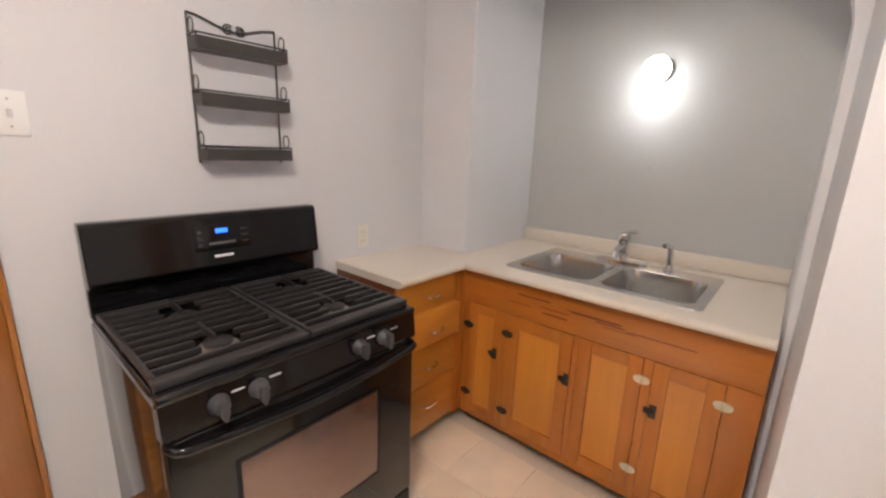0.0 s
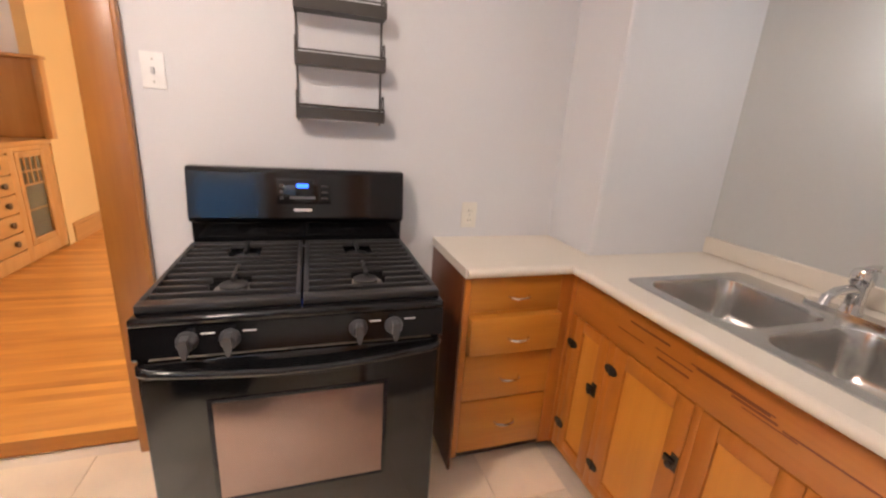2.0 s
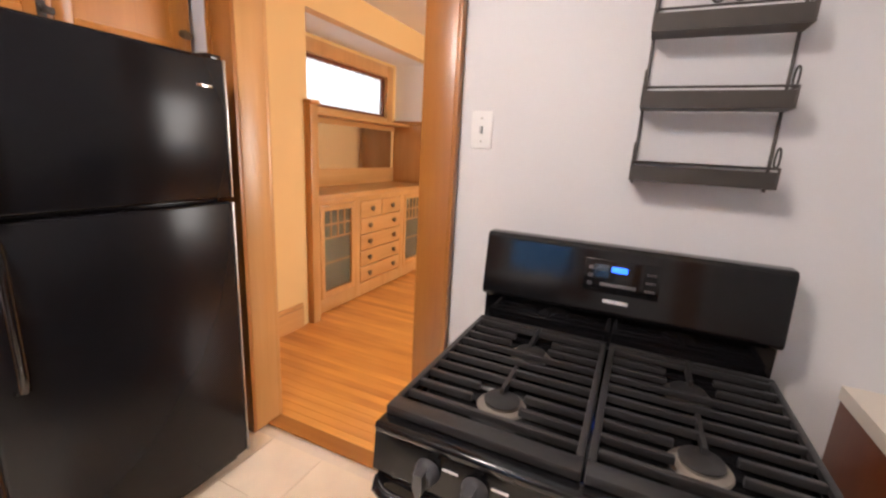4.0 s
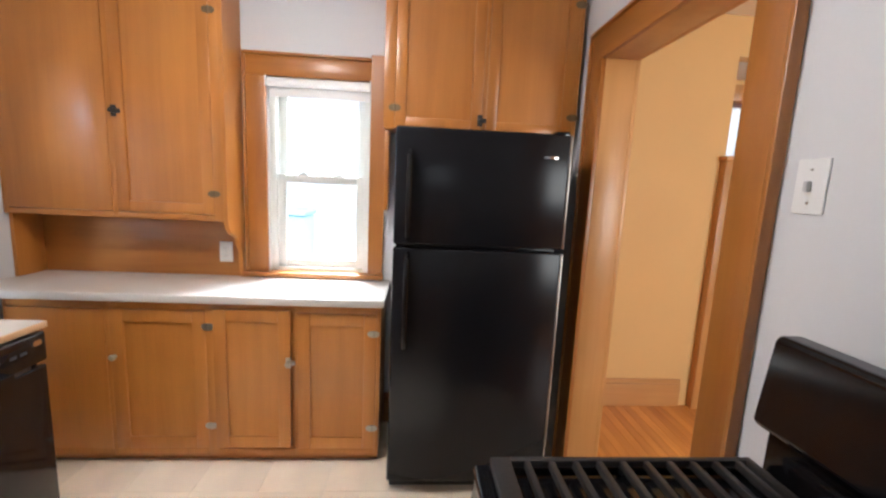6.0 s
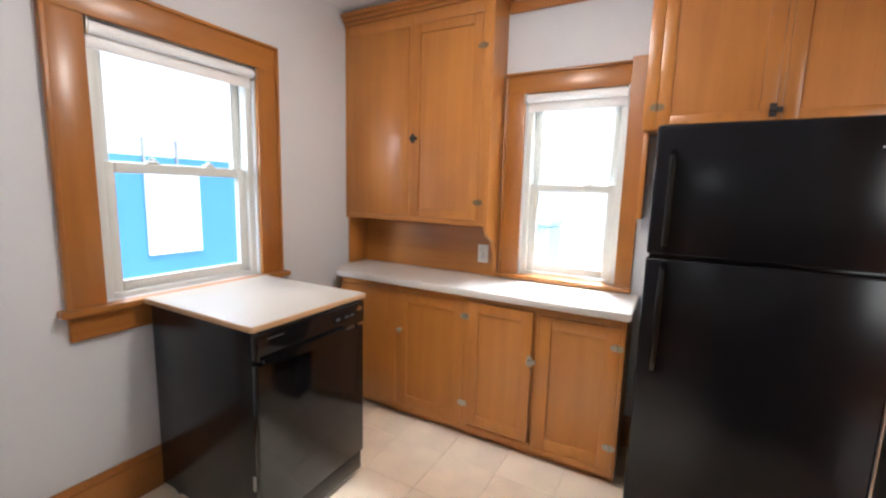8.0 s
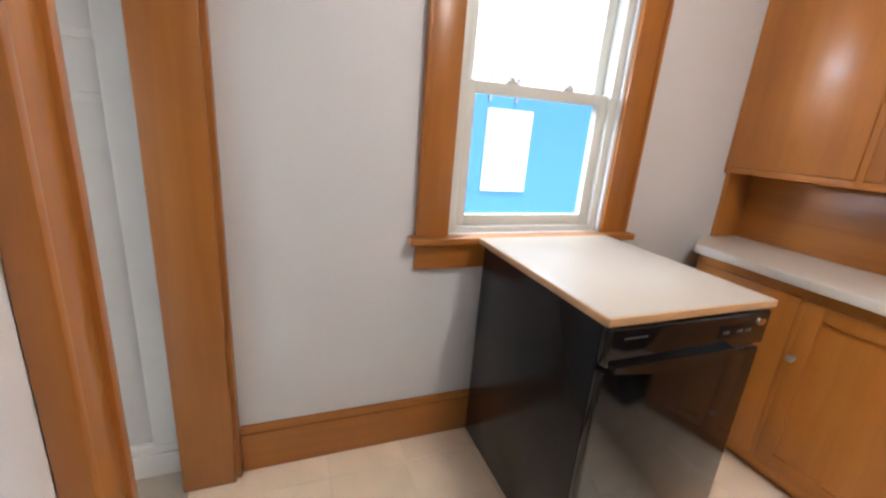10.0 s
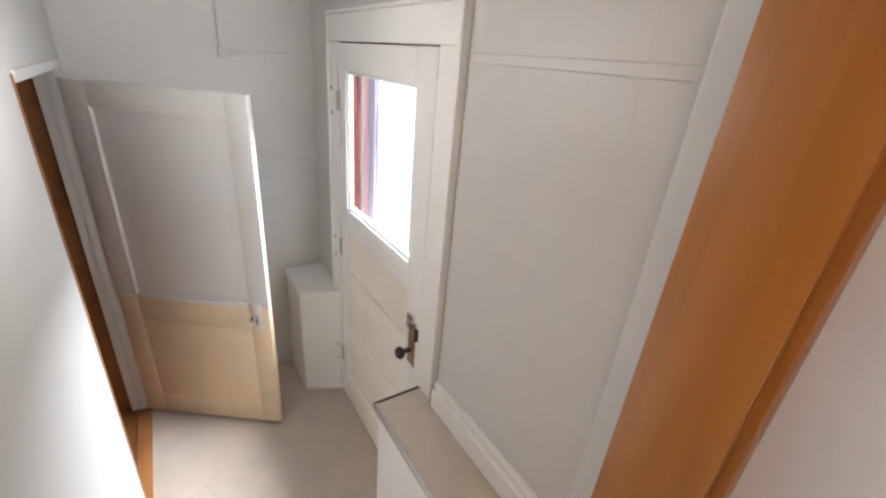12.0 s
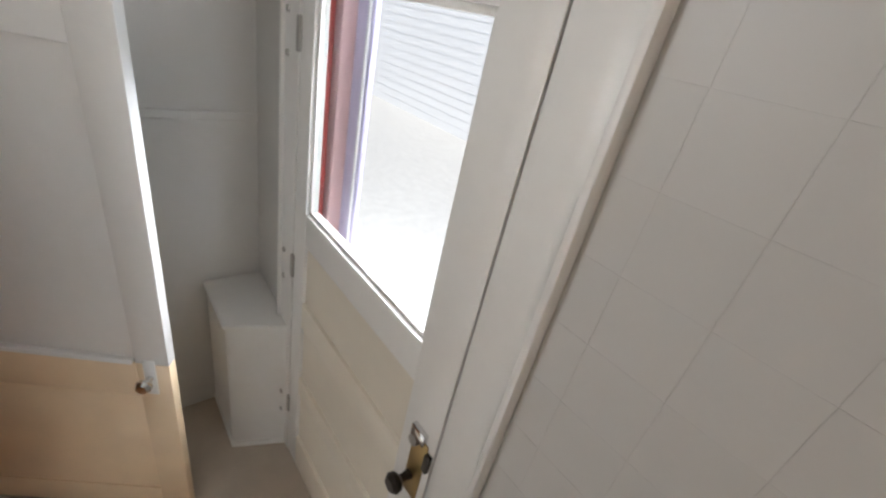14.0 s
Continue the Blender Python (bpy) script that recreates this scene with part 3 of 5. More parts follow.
def roller_blind(f, u0, u1, z, label):
    ob = thing("roller_blind", f.at((u0 + u1) / 2, 0.0, z), label, "blind")
    m = B()
    p, q = f.at(u0 + 0.01, 0.0, z), f.at(u1 - 0.01, 0.0, z)
    d = Vector(q) - Vector(p)
    turned(m, p, d, [(0.024, 0), (0.024, d.length)], 18)
    part("roll", m, WPLASTIC, ob)
    part("hem", f.box(B(), u0 + 0.012, u1 - 0.012, -0.022, -0.016, z - 0.075, z - 0.005, 0.002), WPLASTIC, ob)
    for u in (u0, u1 - 0.008):
        part("bracket", f.box(B(), u, u + 0.008, -0.02, 0.026, z - 0.03, z + 0.03, 0.002), NICKEL, ob)
    return ob


roller_blind(SW, SX0 - 0.005, SX1 + 0.005, 2.025, "white roller blind rolled up at the window head")
roller_blind(WW, WY0 - 0.01, WY1 + 0.0, 1.985, "white roller blind rolled up at the window head")


# ---------------------------------------------------------------- cabinet parts
def framed_door(parent, f, u0, u1, z0, z1, mat, stile=0.06, knob=None, latch=None, hinge=None, t=0.02, metal=NICKEL, name="door", d=0.0):
    """A frame-and-panel cabinet door with its hardware."""
    m = B()
    f.box(m, u0, u0 + stile, d, d + t, z0, z1, 0.003)
    f.box(m, u1 - stile, u1, d, d + t, z0, z1, 0.003)
    f.box(m, u0 + stile, u1 - stile, d, d + t, z0, z0 + stile, 0.003)
    f.box(m, u0 + stile, u1 - stile, d, d + t, z1 - stile, z1, 0.003)
    door = part(name, m, mat, parent)
    part("panel", f.box(B(), u0 + stile, u1 - stile, d + 0.001, d + 0.009, z0 + stile, z1 - stile), SINKPANEL if mat is SINKCAB else mat, door)
    if knob:
        turned_knob(door, f, *knob, d + t, metal)
    if latch:
        cupboard_latch(door, f, *latch, d + t, DARKMETAL if f.place < -1.7 else metal)
    for h in hinge or ():
        butt_hinge(door, f, *h, d + t, DULL if metal is NICKEL and f.place < -1.7 else metal)
    return door


def turned_knob(parent, f, u, z, d, metal, r=0.015):
    m = turned(B(), f.at(u, d, z), f.way(), [(r * 0.75, 0), (r * 0.75, 0.003), (r * 0.42, 0.006), (r * 0.42, 0.014), (r, 0.018), (r, 0.024), (r * 0.6, 0.029)], 14)
    return part("knob", m, metal, parent)


def cupboard_latch(parent, f, u, z, d, metal):
    m = f.box(B(), u - 0.013, u + 0.013, d, d + 0.004, z - 0.028, z + 0.028, 0.0015)
    f.box(m, u - 0.006, u + 0.032, d, d + 0.012, z - 0.011, z + 0.011, 0.003)
    turned(m, f.at(u, d + 0.004, z), f.way(), [(0.006, 0), (0.006, 0.014), (0.012, 0.018), (0.012, 0.022), (0.005, 0.026)], 12)
    return part("latch", m, metal, parent)


def butt_hinge(parent, f, u, z, d, metal):
    m = B()
    for sx in (-1, 1):
        leaf = [(u + sx * a, z + c) for a, c in ((0.004, -0.014), (0.012, -0.017), (0.024, -0.012), (0.030, -0.005), (0.030, 0.005), (0.024, 0.012), (0.012, 0.017), (0.004, 0.014))]
        prism(m, leaf, f.axis, f.place + f.out * d, f.place + f.out * (d + 0.003))
        for c in (-0.008, 0.008):
            turned(m, f.at(u + sx * 0.016, d + 0.003, z + c), f.way(), [(0.003, 0), (0.002, 0.001)], 6)
    turned(m, f.at(u, d + 0.003, z - 0.018), (0, 0, 1), [(0.0045, 0), (0.0045, 0.036)], 8)
    return part("hinge", m, metal, parent)


def bow_pull(parent, f, u, z, d, metal, w=0.042):
    """A drawer pull bowed out between two feet."""
    pts = [f.at(u - w, d, z), f.at(u - w * 0.9, d + 0.016, z), f.at(u - w * 0.5, d + 0.024, z - 0.002), f.at(u, d + 0.026, z - 0.003),
           f.at(u + w * 0.5, d + 0.024, z - 0.002), f.at(u + w * 0.9, d + 0.016, z), f.at(u + w, d, z)]
    return part("pull", tube(B(), pts, 0.005, 8), metal, parent)


# ---------------------------------------------------------------- west side: base cabinets, counter, wall cabinets
WB = Face("x", -1.655, 1)
cab = thing("base_cabinet", (-1.8, -1.86, 0), "orange varnished fir base cabinet with latched panel doors, one ajar", "cabinet")
part("body", bx(B(), -1.655 - 0.35, -1.656, -2.75, -0.985, 0.09, 0.862, 0.003), CAB, cab)
part("toe_board", bx(B(), -1.70, -1.68, -2.75, -0.99, 0.0, 0.09, 0.002), CAB, cab)
fr = B()
for u0, u1 in ((-2.75, -2.735), (-2.30, -2.28), (-1.835, -1.79), (-1.408, -1.395), (-1.005, -0.985)):
    WB.box(fr, u0, u1, 0.0, 0.018, 0.05, 0.862, 0.002)
WB.box(fr, -2.735, -1.005, 0.0, 0.0175, 0.815, 0.861, 0.002)
WB.box(fr, -2.735, -1.005, 0.0, 0.0175, 0.05, 0.085, 0.002)
part("face_frame", fr, CAB, cab)
part("door", WB.box(B(), -2.735, -2.30, 0.002, 0.022, 0.087, 0.813, 0.003), CAB, cab, "plain flat door")
framed_door(cab, WB, -2.28, -1.835, 0.087, 0.813, CAB, 0.062, knob=(-2.262, 0.575), hinge=[(-1.82, 0.735), (-1.82, 0.215)])
framed_door(cab, WB, -1.79, -1.424, 0.105, 0.829, CAB, 0.06, latch=(-1.432, 0.565), d=0.019)
framed_door(cab, WB, -1.395, -1.005, 0.087, 0.813, CAB, 0.062, hinge=[(-1.02, 0.715), (-1.02, 0.205)])
m = prism(B(), [(-1.602, -2.755), (-1.602, -0.972), (W, -0.972), (W, S + 0.002), (-1.80, S + 0.002)], "z", 0.863, 0.90)
wc = thing("counter_top", (-1.82, -1.9, 0.863), "pale laminate counter top beneath the small window", "counter")
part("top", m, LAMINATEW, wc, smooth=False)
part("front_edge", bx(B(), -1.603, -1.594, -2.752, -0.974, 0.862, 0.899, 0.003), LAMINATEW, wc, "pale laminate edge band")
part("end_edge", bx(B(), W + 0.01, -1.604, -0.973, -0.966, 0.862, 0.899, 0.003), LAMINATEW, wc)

WU = Face("x", -1.855, 1)
uc = thing("wall_cabinet", (-1.95, -2.33, 1.23), "tall varnished fir wall cabinet with a crown and scrolled side", "cabinet")
part("body", bx(B(), W + 0.001, -1.856, S + 0.003, -1.822, 1.235, 2.50, 0.003), CAB, uc)
fr = B()
for u0, u1 in ((S + 0.003, S + 0.03), (-2.36, -2.335), (-1.865, -1.821)):
    WU.box(fr, u0, u1, 0.0, 0.018, 1.232, 2.50, 0.002)
WU.box(fr, S + 0.03, -1.865, 0.0, 0.0175, 2.43, 2.499, 0.002)
WU.box(fr, S + 0.03, -1.865, 0.0, 0.0175, 1.232, 1.262, 0.002)
part("face_frame", fr, CAB, uc)
part("door", WU.box(B(), S + 0.031, -2.361, 0.002, 0.022, 1.264, 2.428, 0.003), CAB, uc, "plain flat door")
framed_door(uc, WU, -2.334, -1.866, 1.264, 2.428, CAB, 0.055, latch=(-2.325, 1.755), hinge=[(-1.862, 2.25), (-1.862, 1.37)])
out = [(-1.834, 2.50), (-1.834, 1.26)]
for k in range(9):
    a = radians(90 * k / 8)
    out.append((-1.834 - 0.085 * (1 - math.cos(a)), 1.26 - 0.11 * math.sin(a)))
out += [(-1.95, 1.13), (-2.0, 1.05), (-2.02, 0.902), (W + 0.001, 0.902), (W + 0.001, 2.50)]
part("side_panel", prism(B(), out, "y", -1.82, -1.798), CAB, uc, "scrolled side panel", smooth=False)
part("back_panel", bx(B(), W + 0.001, W + 0.02, S + 0.003, -1.823, 0.902, 1.234, 0.002), TRIMY, uc)
part("side_panel", bx(B(), W + 0.02, -1.86, S + 0.003, S + 0.022, 0.902, 1.234, 0.002), CAB, uc)
cr = B()
for k, (d, z0, z1) in enumerate(((0.012, 2.50, 2.522), (0.03, 2.522, 2.545), (0.05, 2.545, 2.57))):
    bx(cr, W + 0.001, -1.837 + d, S + 0.003, -1.798 + d, z0, z1, 0.005)
part("crown", cr, TRIMY, uc, "stepped crown moulding")

WR = Face("x", -1.805, 1)
rc = thing("wall_cabinet", (-1.9, -0.53, 1.74), "varnished fir wall cabinet over the refrigerator", "cabinet")
part("body", bx(B(), W + 0.001, -1.806, -1.008, -0.028, 1.745, 2.59, 0.003), CAB, rc)
fr = B()
for u0, u1 in ((-1.01, -0.955), (-0.515, -0.495), (-0.05, -0.026)):
    WR.box(fr, u0, u1, 0.0, 0.018, 1.742, 2.592, 0.002)
WR.box(fr, -0.955, -0.05, 0.0, 0.0175, 2.50, 2.591, 0.002)
part("face_frame", fr, CAB, rc)
framed_door(rc, WR, -0.954, -0.516, 1.744, 2.498, CAB, 0.055, latch=(-0.525, 1.80), hinge=[(-0.955, 2.38), (-0.955, 1.84)])
framed_door(rc, WR, -0.494, -0.051, 1.744, 2.498, CAB, 0.055, hinge=[(-0.05, 2.38), (-0.05, 1.84)])
part("side_panel", bx(B(), W + 0.001, -1.90, -1.008, -0.985, 1.32, 1.744, 0.003), CAB, rc)


def outlet(f, u, z, label, mat=PLASTIC):
    ob = thing("outlet", f.at(u, 0, z), label, "outlet")
    part("plate", f.box(B(), u - 0.036, u + 0.036, 0.0, 0.006, z - 0.058, z + 0.058, 0.003), mat, ob)
    for dz in (-0.022, 0.022):
        s = part("socket", f.box(B(), u - 0.015, u + 0.015, 0.006, 0.009, z + dz - 0.014, z + dz + 0.014, 0.004), mat, ob)
        for du in (-0.006, 0.006):
            part("slot", f.box(B(), u + du - 0.001, u + du + 0.001, 0.009, 0.0095, z + dz - 0.005, z + dz + 0.005), DARKMETAL, s)
    part("screw", turned(B(), f.at(u, 0.006, z), f.way(), [(0.003, 0), (0.003, 0.0015)], 8), NICKEL, ob)
    return ob


outlet(Face("x", W + 0.02, 1), -1.895, 1.04, "pale green-white outlet on the wooden backsplash")
outlet(NW, 0.708, 1.01, "ivory duplex outlet over the counter")
sw = thing("light_switch", (-0.455, 0, 1.5), "white toggle light switch beside the dining doorway", "switch")
part("plate", NW.box(B(), -0.498, -0.426, 0.0, 0.006, 1.441, 1.557, 0.003), WPLASTIC, sw)
part("toggle", NW.box(B(), -0.467, -0.457, 0.006, 0.018, 1.488, 1.510, 0.002), MARK, sw)
for dz in (-0.035, 0.035):
    part("screw", turned(B(), (-0.462, -0.006, 1.499 + dz), (0, -1, 0), [(0.003, 0), (0.003, 0.0015)], 8), NICKEL, sw)


# ---------------------------------------------------------------- refrigerator
RF = Face("x", -1.46, 1)
FY0, FY1 = -0.925, -0.180
fridge = thing("refrigerator", (-1.7, -0.55, 0), "black top-freezer refrigerator beside the dining doorway", "refrigerator")
part("body", bx(B(), -2.03, -1.465, FY0 + 0.008, FY1 - 0.008, 0.03, 1.695, 0.008), BLACKTEX, fridge)
part("grille", RF.box(B(), FY0 + 0.01, FY1 - 0.01, -0.02, 0.0, 0.015, 0.075, 0.004), BLACK, fridge)
for y in (FY0 + 0.06, FY1 - 0.06):
    part("foot", turned(B(), (-1.55, y, 0), (0, 0, 1), [(0.02, 0), (0.02, 0.03)], 10), GREYPL, fridge)
for nm, z0, z1 in (("freezer_door", 1.208, 1.705), ("door", 0.08, 1.196)):
    dr = part(nm, RF.box(B(), FY0, FY1, 0.0, 0.062, z0, z1, 0.012, 3), BLACKTEX, fridge)
    part("edge_strip", RF.box(B(), FY1 - 0.006, FY1 + 0.003, 0.020, 0.0655, z0 + 0.004, z1 - 0.004, 0.002), NICKEL, dr, "pale metal edge strip")
    hz = (1.235, 1.60) if nm == "freezer_door" else (0.74, 1.17)
    y = FY0 + 0.062
    pts = [RF.at(y, 0.06, hz[0]), RF.at(y, 0.098, hz[0] + 0.02), RF.at(y, 0.104, hz[0] + 0.06), RF.at(y, 0.104, hz[1] - 0.06), RF.at(y, 0.098, hz[1] - 0.02), RF.at(y, 0.06, hz[1])]
    part("handle", tube(B(), pts, 0.013, 10), BLACK, dr, "black bar handle")
part("badge", RF.box(B(), -0.295, -0.235, 0.062, 0.065, 1.60, 1.609, 0.001), CHROME, fridge, "thin chrome badge")
part("hinge_cover", bx(B(), -1.47, -1.40, FY1 - 0.07, FY1 - 0.01, 1.695, 1.715, 0.004), BLACK, fridge)


# ---------------------------------------------------------------- range
stove = thing("gas_range", (0, -0.38, 0), "black freestanding gas range with cast iron grates", "range")
part("body", bx(B(), -0.378, 0.378, -0.655, -0.045, 0.03, 0.885, 0.004), BLACK, stove)
for x in (-0.33, 0.33):
    for y in (-0.60, -0.10):
        part("foot", turned(B(), (x, y, 0), (0, 0, 1), [(0.018, 0), (0.018, 0.03)], 10), GREYPL, stove)
ct = B()
slab(ct, "z", 0.885, 0.905, -0.381, 0.381, -0.675, -0.10)
bx(ct, -0.381, 0.381, -0.700, -0.655, 0.893, 0.916, 0.008, 3)
bx(ct, -0.381, -0.368, -0.655, -0.10, 0.897, 0.914, 0.004)
bx(ct, 0.368, 0.381, -0.655, -0.10, 0.897, 0.914, 0.004)
part("cooktop", ct, BLACK, stove)
bg = part("backguard", prism(B(), [(-0.05, 0.905), (-0.050, 1.20), (-0.095, 1.20), (-0.105, 1.19), (-0.125, 1.02), (-0.115, 1.008), (-0.085, 1.0), (-0.085, 0.905)], "x", -0.379, 0.379), BLACK, stove, smooth=False)
mod = bg.modifiers.new("eased", "BEVEL"); mod.width, mod.segments = 0.005, 2
slope = math.atan2(0.02, 0.17)


def on_guard(bm, x0, x1, z0, z1, d0, d1):
    """A box on the sloped face of the backguard."""
    bx(bm, x0, x1, -d1, -d0, z0, z1, 0.0015)
    bmesh.ops.rotate(bm, verts=bm.verts, cent=(0, 0, 1.10), matrix=Matrix.Rotation(-slope, 3, "X"))
    bmesh.ops.translate(bm, verts=bm.verts, vec=(0, -0.1155, 0))
    return bm


pn = part("control_panel", on_guard(B(), -0.09, 0.10, 1.075, 1.165, 0.0, 0.003), BLACK, bg, "glossy control panel")
part("display", on_guard(B(), -0.020, 0.020, 1.134, 1.149, 0.003, 0.005), DISPLAY, pn, "blue clock display")
for k in range(3):
    part("key", on_guard(B(), -0.078, -0.066, 1.092 + 0.022 * k, 1.102 + 0.022 * k, 0.003, 0.005), GREYPL, pn)
    part("key", on_guard(B(), 0.066, 0.090, 1.094 + 0.022 * k, 1.100 + 0.022 * k, 0.003, 0.005), GREYPL, pn)
part("printed_line", on_guard(B(), -0.045, 0.045, 1.094, 1.103, 0.003, 0.0045), SILVERPRINT, pn)
part("badge", on_guard(B(), -0.032, 0.032, 1.048, 1.058, 0.0, 0.004), MARK, bg, "pale oval badge")


def grate(x0, x1):
    g = B()
    y0, y1, z0, z1 = -0.668, -0.122, 0.921, 0.937
    bx(g, x0, x1, y0, y0 + 0.040, z0 - 0.004, z1, 0.004)
    bx(g, x0, x1, y1 - 0.016, y1, z0, z1, 0.003)
    bx(g, x0, x0 + 0.014, y0 + 0.04, y1 - 0.016, z0, z1, 0.003)
    bx(g, x1 - 0.014, x1, y0 + 0.04, y1 - 0.016, z0, z1, 0.003)
    cx = (x0 + x1) / 2
    n = 10
    for k in range(n):
        y = y0 + 0.072 + (y1 - y0 - 0.108) * k / (n - 1)
        if k in (1, 2, 7, 8):
            bx(g, x0 + 0.014, cx - 0.05, y - 0.006, y + 0.006, z0, z1, 0.002)
            bx(g, cx + 0.05, x1 - 0.014, y - 0.006, y + 0.006, z0, z1, 0.002)
        else:
            bx(g, x0 + 0.014, x1 - 0.014, y - 0.006, y + 0.006, z0, z1, 0.002)
    for yc in (-0.51, -0.255):
        bx(g, cx - 0.005, cx + 0.005, yc + 0.012, yc + 0.128, z0 - 0.002, z1 + 0.001, 0.002)
    for x in (x0 + 0.007, x1 - 0.007):
        for y in (y0 + 0.012, (y0 + y1) / 2, y1 - 0.012):
            bx(g, x - 0.007, x + 0.007, y - 0.008, y + 0.008, 0.905, z0 + 0.002)
    return g


part("grate", grate(-0.374, -0.003), IRON, stove, "black cast iron grate")
part("grate", grate(0.003, 0.374), IRON, stove, "black cast iron grate")
for x in (-0.184, 0.184):
    for y in (-0.51, -0.255):
        bn = part("burner", turned(B(), (x, y, 0.903), (0, 0, 1), [(0.055, 0), (0.05, 0.006), (0.036, 0.008), (0.036, 0.013)], 22), BURNER, stove)
        part("burner_cap", turned(B(), (x, y, 0.916), (0, 0, 1), [(0.034, 0), (0.038, 0.002), (0.038, 0.005), (0.03, 0.008)], 22), IRON, bn)
SF = Face("y", -0.657, -1)
pl = part("front_panel", prism(B(), [(-0.657, 0.806), (-0.657, 0.892), (-0.694, 0.892), (-0.702, 0.815), (-0.697, 0.806)], "x", -0.380, 0.380), BLACK, stove, smooth=False)
for x in (-0.262, -0.169, 0.142, 0.238):
    kb = B()
    turned(kb, (x, -0.696, 0.853), (0, -1, -0.05), [(0.025, 0), (0.025, 0.006), (0.022, 0.010), (0.020, 0.022), (0.016, 0.027)], 22)
    prism(kb, [(x - 0.008, 0.874), (x + 0.008, 0.874), (x + 0.010, 0.845), (x + 0.003, 0.824), (x - 0.003, 0.824), (x - 0.010, 0.845)], "y", -0.739, -0.712)
    part("knob", kb, GREYPL, pl, "dark grey burner knob")
    part("printed_mark", bx(B(), x + 0.030, x + 0.060, -0.7005, -0.697, 0.868, 0.871), MARK, pl)
od = part("oven_door", SF.box(B(), -0.378, 0.378, 0.002, 0.038, 0.185, 0.800, 0.008, 3), BLACK, stove)
part("oven_window", SF.box(B(), -0.225, 0.215, 0.0365, 0.0405, 0.36, 0.668, 0.001), OVENGLASS, od, "brownish reflecting oven window")
wf = B()
for a in ((-0.237, -0.225, 0.348, 0.680), (0.215, 0.227, 0.348, 0.680)):
    SF.box(wf, a[0], a[1], 0.0365, 0.0415, a[2], a[3], 0.001)
SF.box(wf, -0.225, 0.215, 0.0365, 0.0415, 0.348, 0.36, 0.001); SF.box(wf, -0.225, 0.215, 0.0365, 0.0415, 0.668, 0.680, 0.001)
part("window_frame", wf, BLACKTEX, od)
hp = [SF.at(-0.368, 0.036, 0.790), SF.at(-0.358, 0.060, 0.788)] + [SF.at(-0.34 + 0.68 * k / 12, 0.066, 0.786 - 0.026 * math.sin(math.pi * k / 12)) for k in range(13)] + [SF.at(0.358, 0.060, 0.788), SF.at(0.368, 0.036, 0.790)]
part("handle", tube(B(), hp, 0.012, 10), BLACK, od, "bowed black handle")
part("storage_drawer", SF.box(B(), -0.378, 0.378, 0.002, 0.034, 0.045, 0.178, 0.006), BLACK, stove)
# ---------------------------------------------------------------- wire spice rack
rack = thing("spice_rack", (0.143, 0, 1.38), "dark wire wall rack with three shelves", "rack")
fm = B()
for x in (-0.008, 0.294):
    tube(fm, [(x, -0.006, 1.37), (x, -0.006, 1.855)], 0.004, 6)
tops = [(-0.008 + 0.302 * k / 12, -0.006, 1.838 + 0.016 * math.cos(2 * math.pi * k / 12)) for k in range(13)]
tube(fm, tops, 0.004, 6)
part("frame", fm, WIRE, rack)
for sx in (-1, 1):
    pts = [(0.143 + sx * (0.021 + (0.019 - 0.0007 * k) * math.cos(2.4 - k * 0.5)), -0.007, 1.826 + (0.019 - 0.0007 * k) * math.sin(2.4 - k * 0.5)) for k in range(22)]
    part("scroll", tube(B(), pts, 0.0028, 6), WIRE, rack)
for z in (1.38, 1.56, 1.735):
    sh = B()
    for y in (-0.008, -0.085):
        tube(sh, [(-0.012, y, z + 0.048), (0.298, y, z + 0.048)], 0.003, 6)
    for x in (-0.012, 0.298):
        tube(sh, [(x, -0.008, z + 0.048), (x, -0.085, z + 0.048)], 0.003, 6)
        tube(sh, [(x, -0.085, z), (x, -0.085, z + 0.05)], 0.003, 6)
        loop = [(x, -0.047 + 0.022 * math.cos(a), z + 0.072 + 0.024 * math.sin(a)) for a in [2 * math.pi * k / 12 for k in range(13)]]
        tube(sh, loop, 0.0025, 5)
    bx(sh, -0.012, 0.298, -0.0865, -0.0845, z, z + 0.040)
    bx(sh, -0.012, 0.298, -0.085, -0.008, z, z + 0.003)
    bx(sh, -0.0135, -0.0115, -0.085, -0.008, z, z + 0.040)
    bx(sh, 0.2975, 0.2995, -0.085, -0.008, z, z + 0.040)
    part("shelf", sh, WIRE, rack, "mesh tray shelf")

# ---------------------------------------------------------------- sink side
DU = Face("y", -0.405, -1)
du = thing("drawer_cabinet", (0.8, -0.2, 0), "orange varnished drawer cabinet, one drawer pulled slightly open", "cabinet")
part("body", bx(B(), 0.56, E - 0.06, -0.404, -0.002, 0.085, 0.872, 0.003), SINKCAB, du)
# The toe recess's shade is put into this board's dark colour.
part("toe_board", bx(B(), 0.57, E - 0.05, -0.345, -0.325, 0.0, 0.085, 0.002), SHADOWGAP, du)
fr = B()
DU.box(fr, 0.555, 0.578, 0.0, 0.012, 0.07, 0.872, 0.002)
DU.box(fr, 0.962, 1.015, 0.0, 0.012, 0.07, 0.872, 0.002)
part("face_frame", fr, SINKCAB, du)
part("corner_strip", DU.box(B(), 1.0151, 1.0445, 0.0, 0.0195, 0.07, 0.872, 0.002), SINKCAB, du)
part("side_panel", bx(B(), 0.549, 0.5595, -0.404, -0.003, 0.0, 0.872, 0.002), RUSSET, du, "dark red-brown side panel")
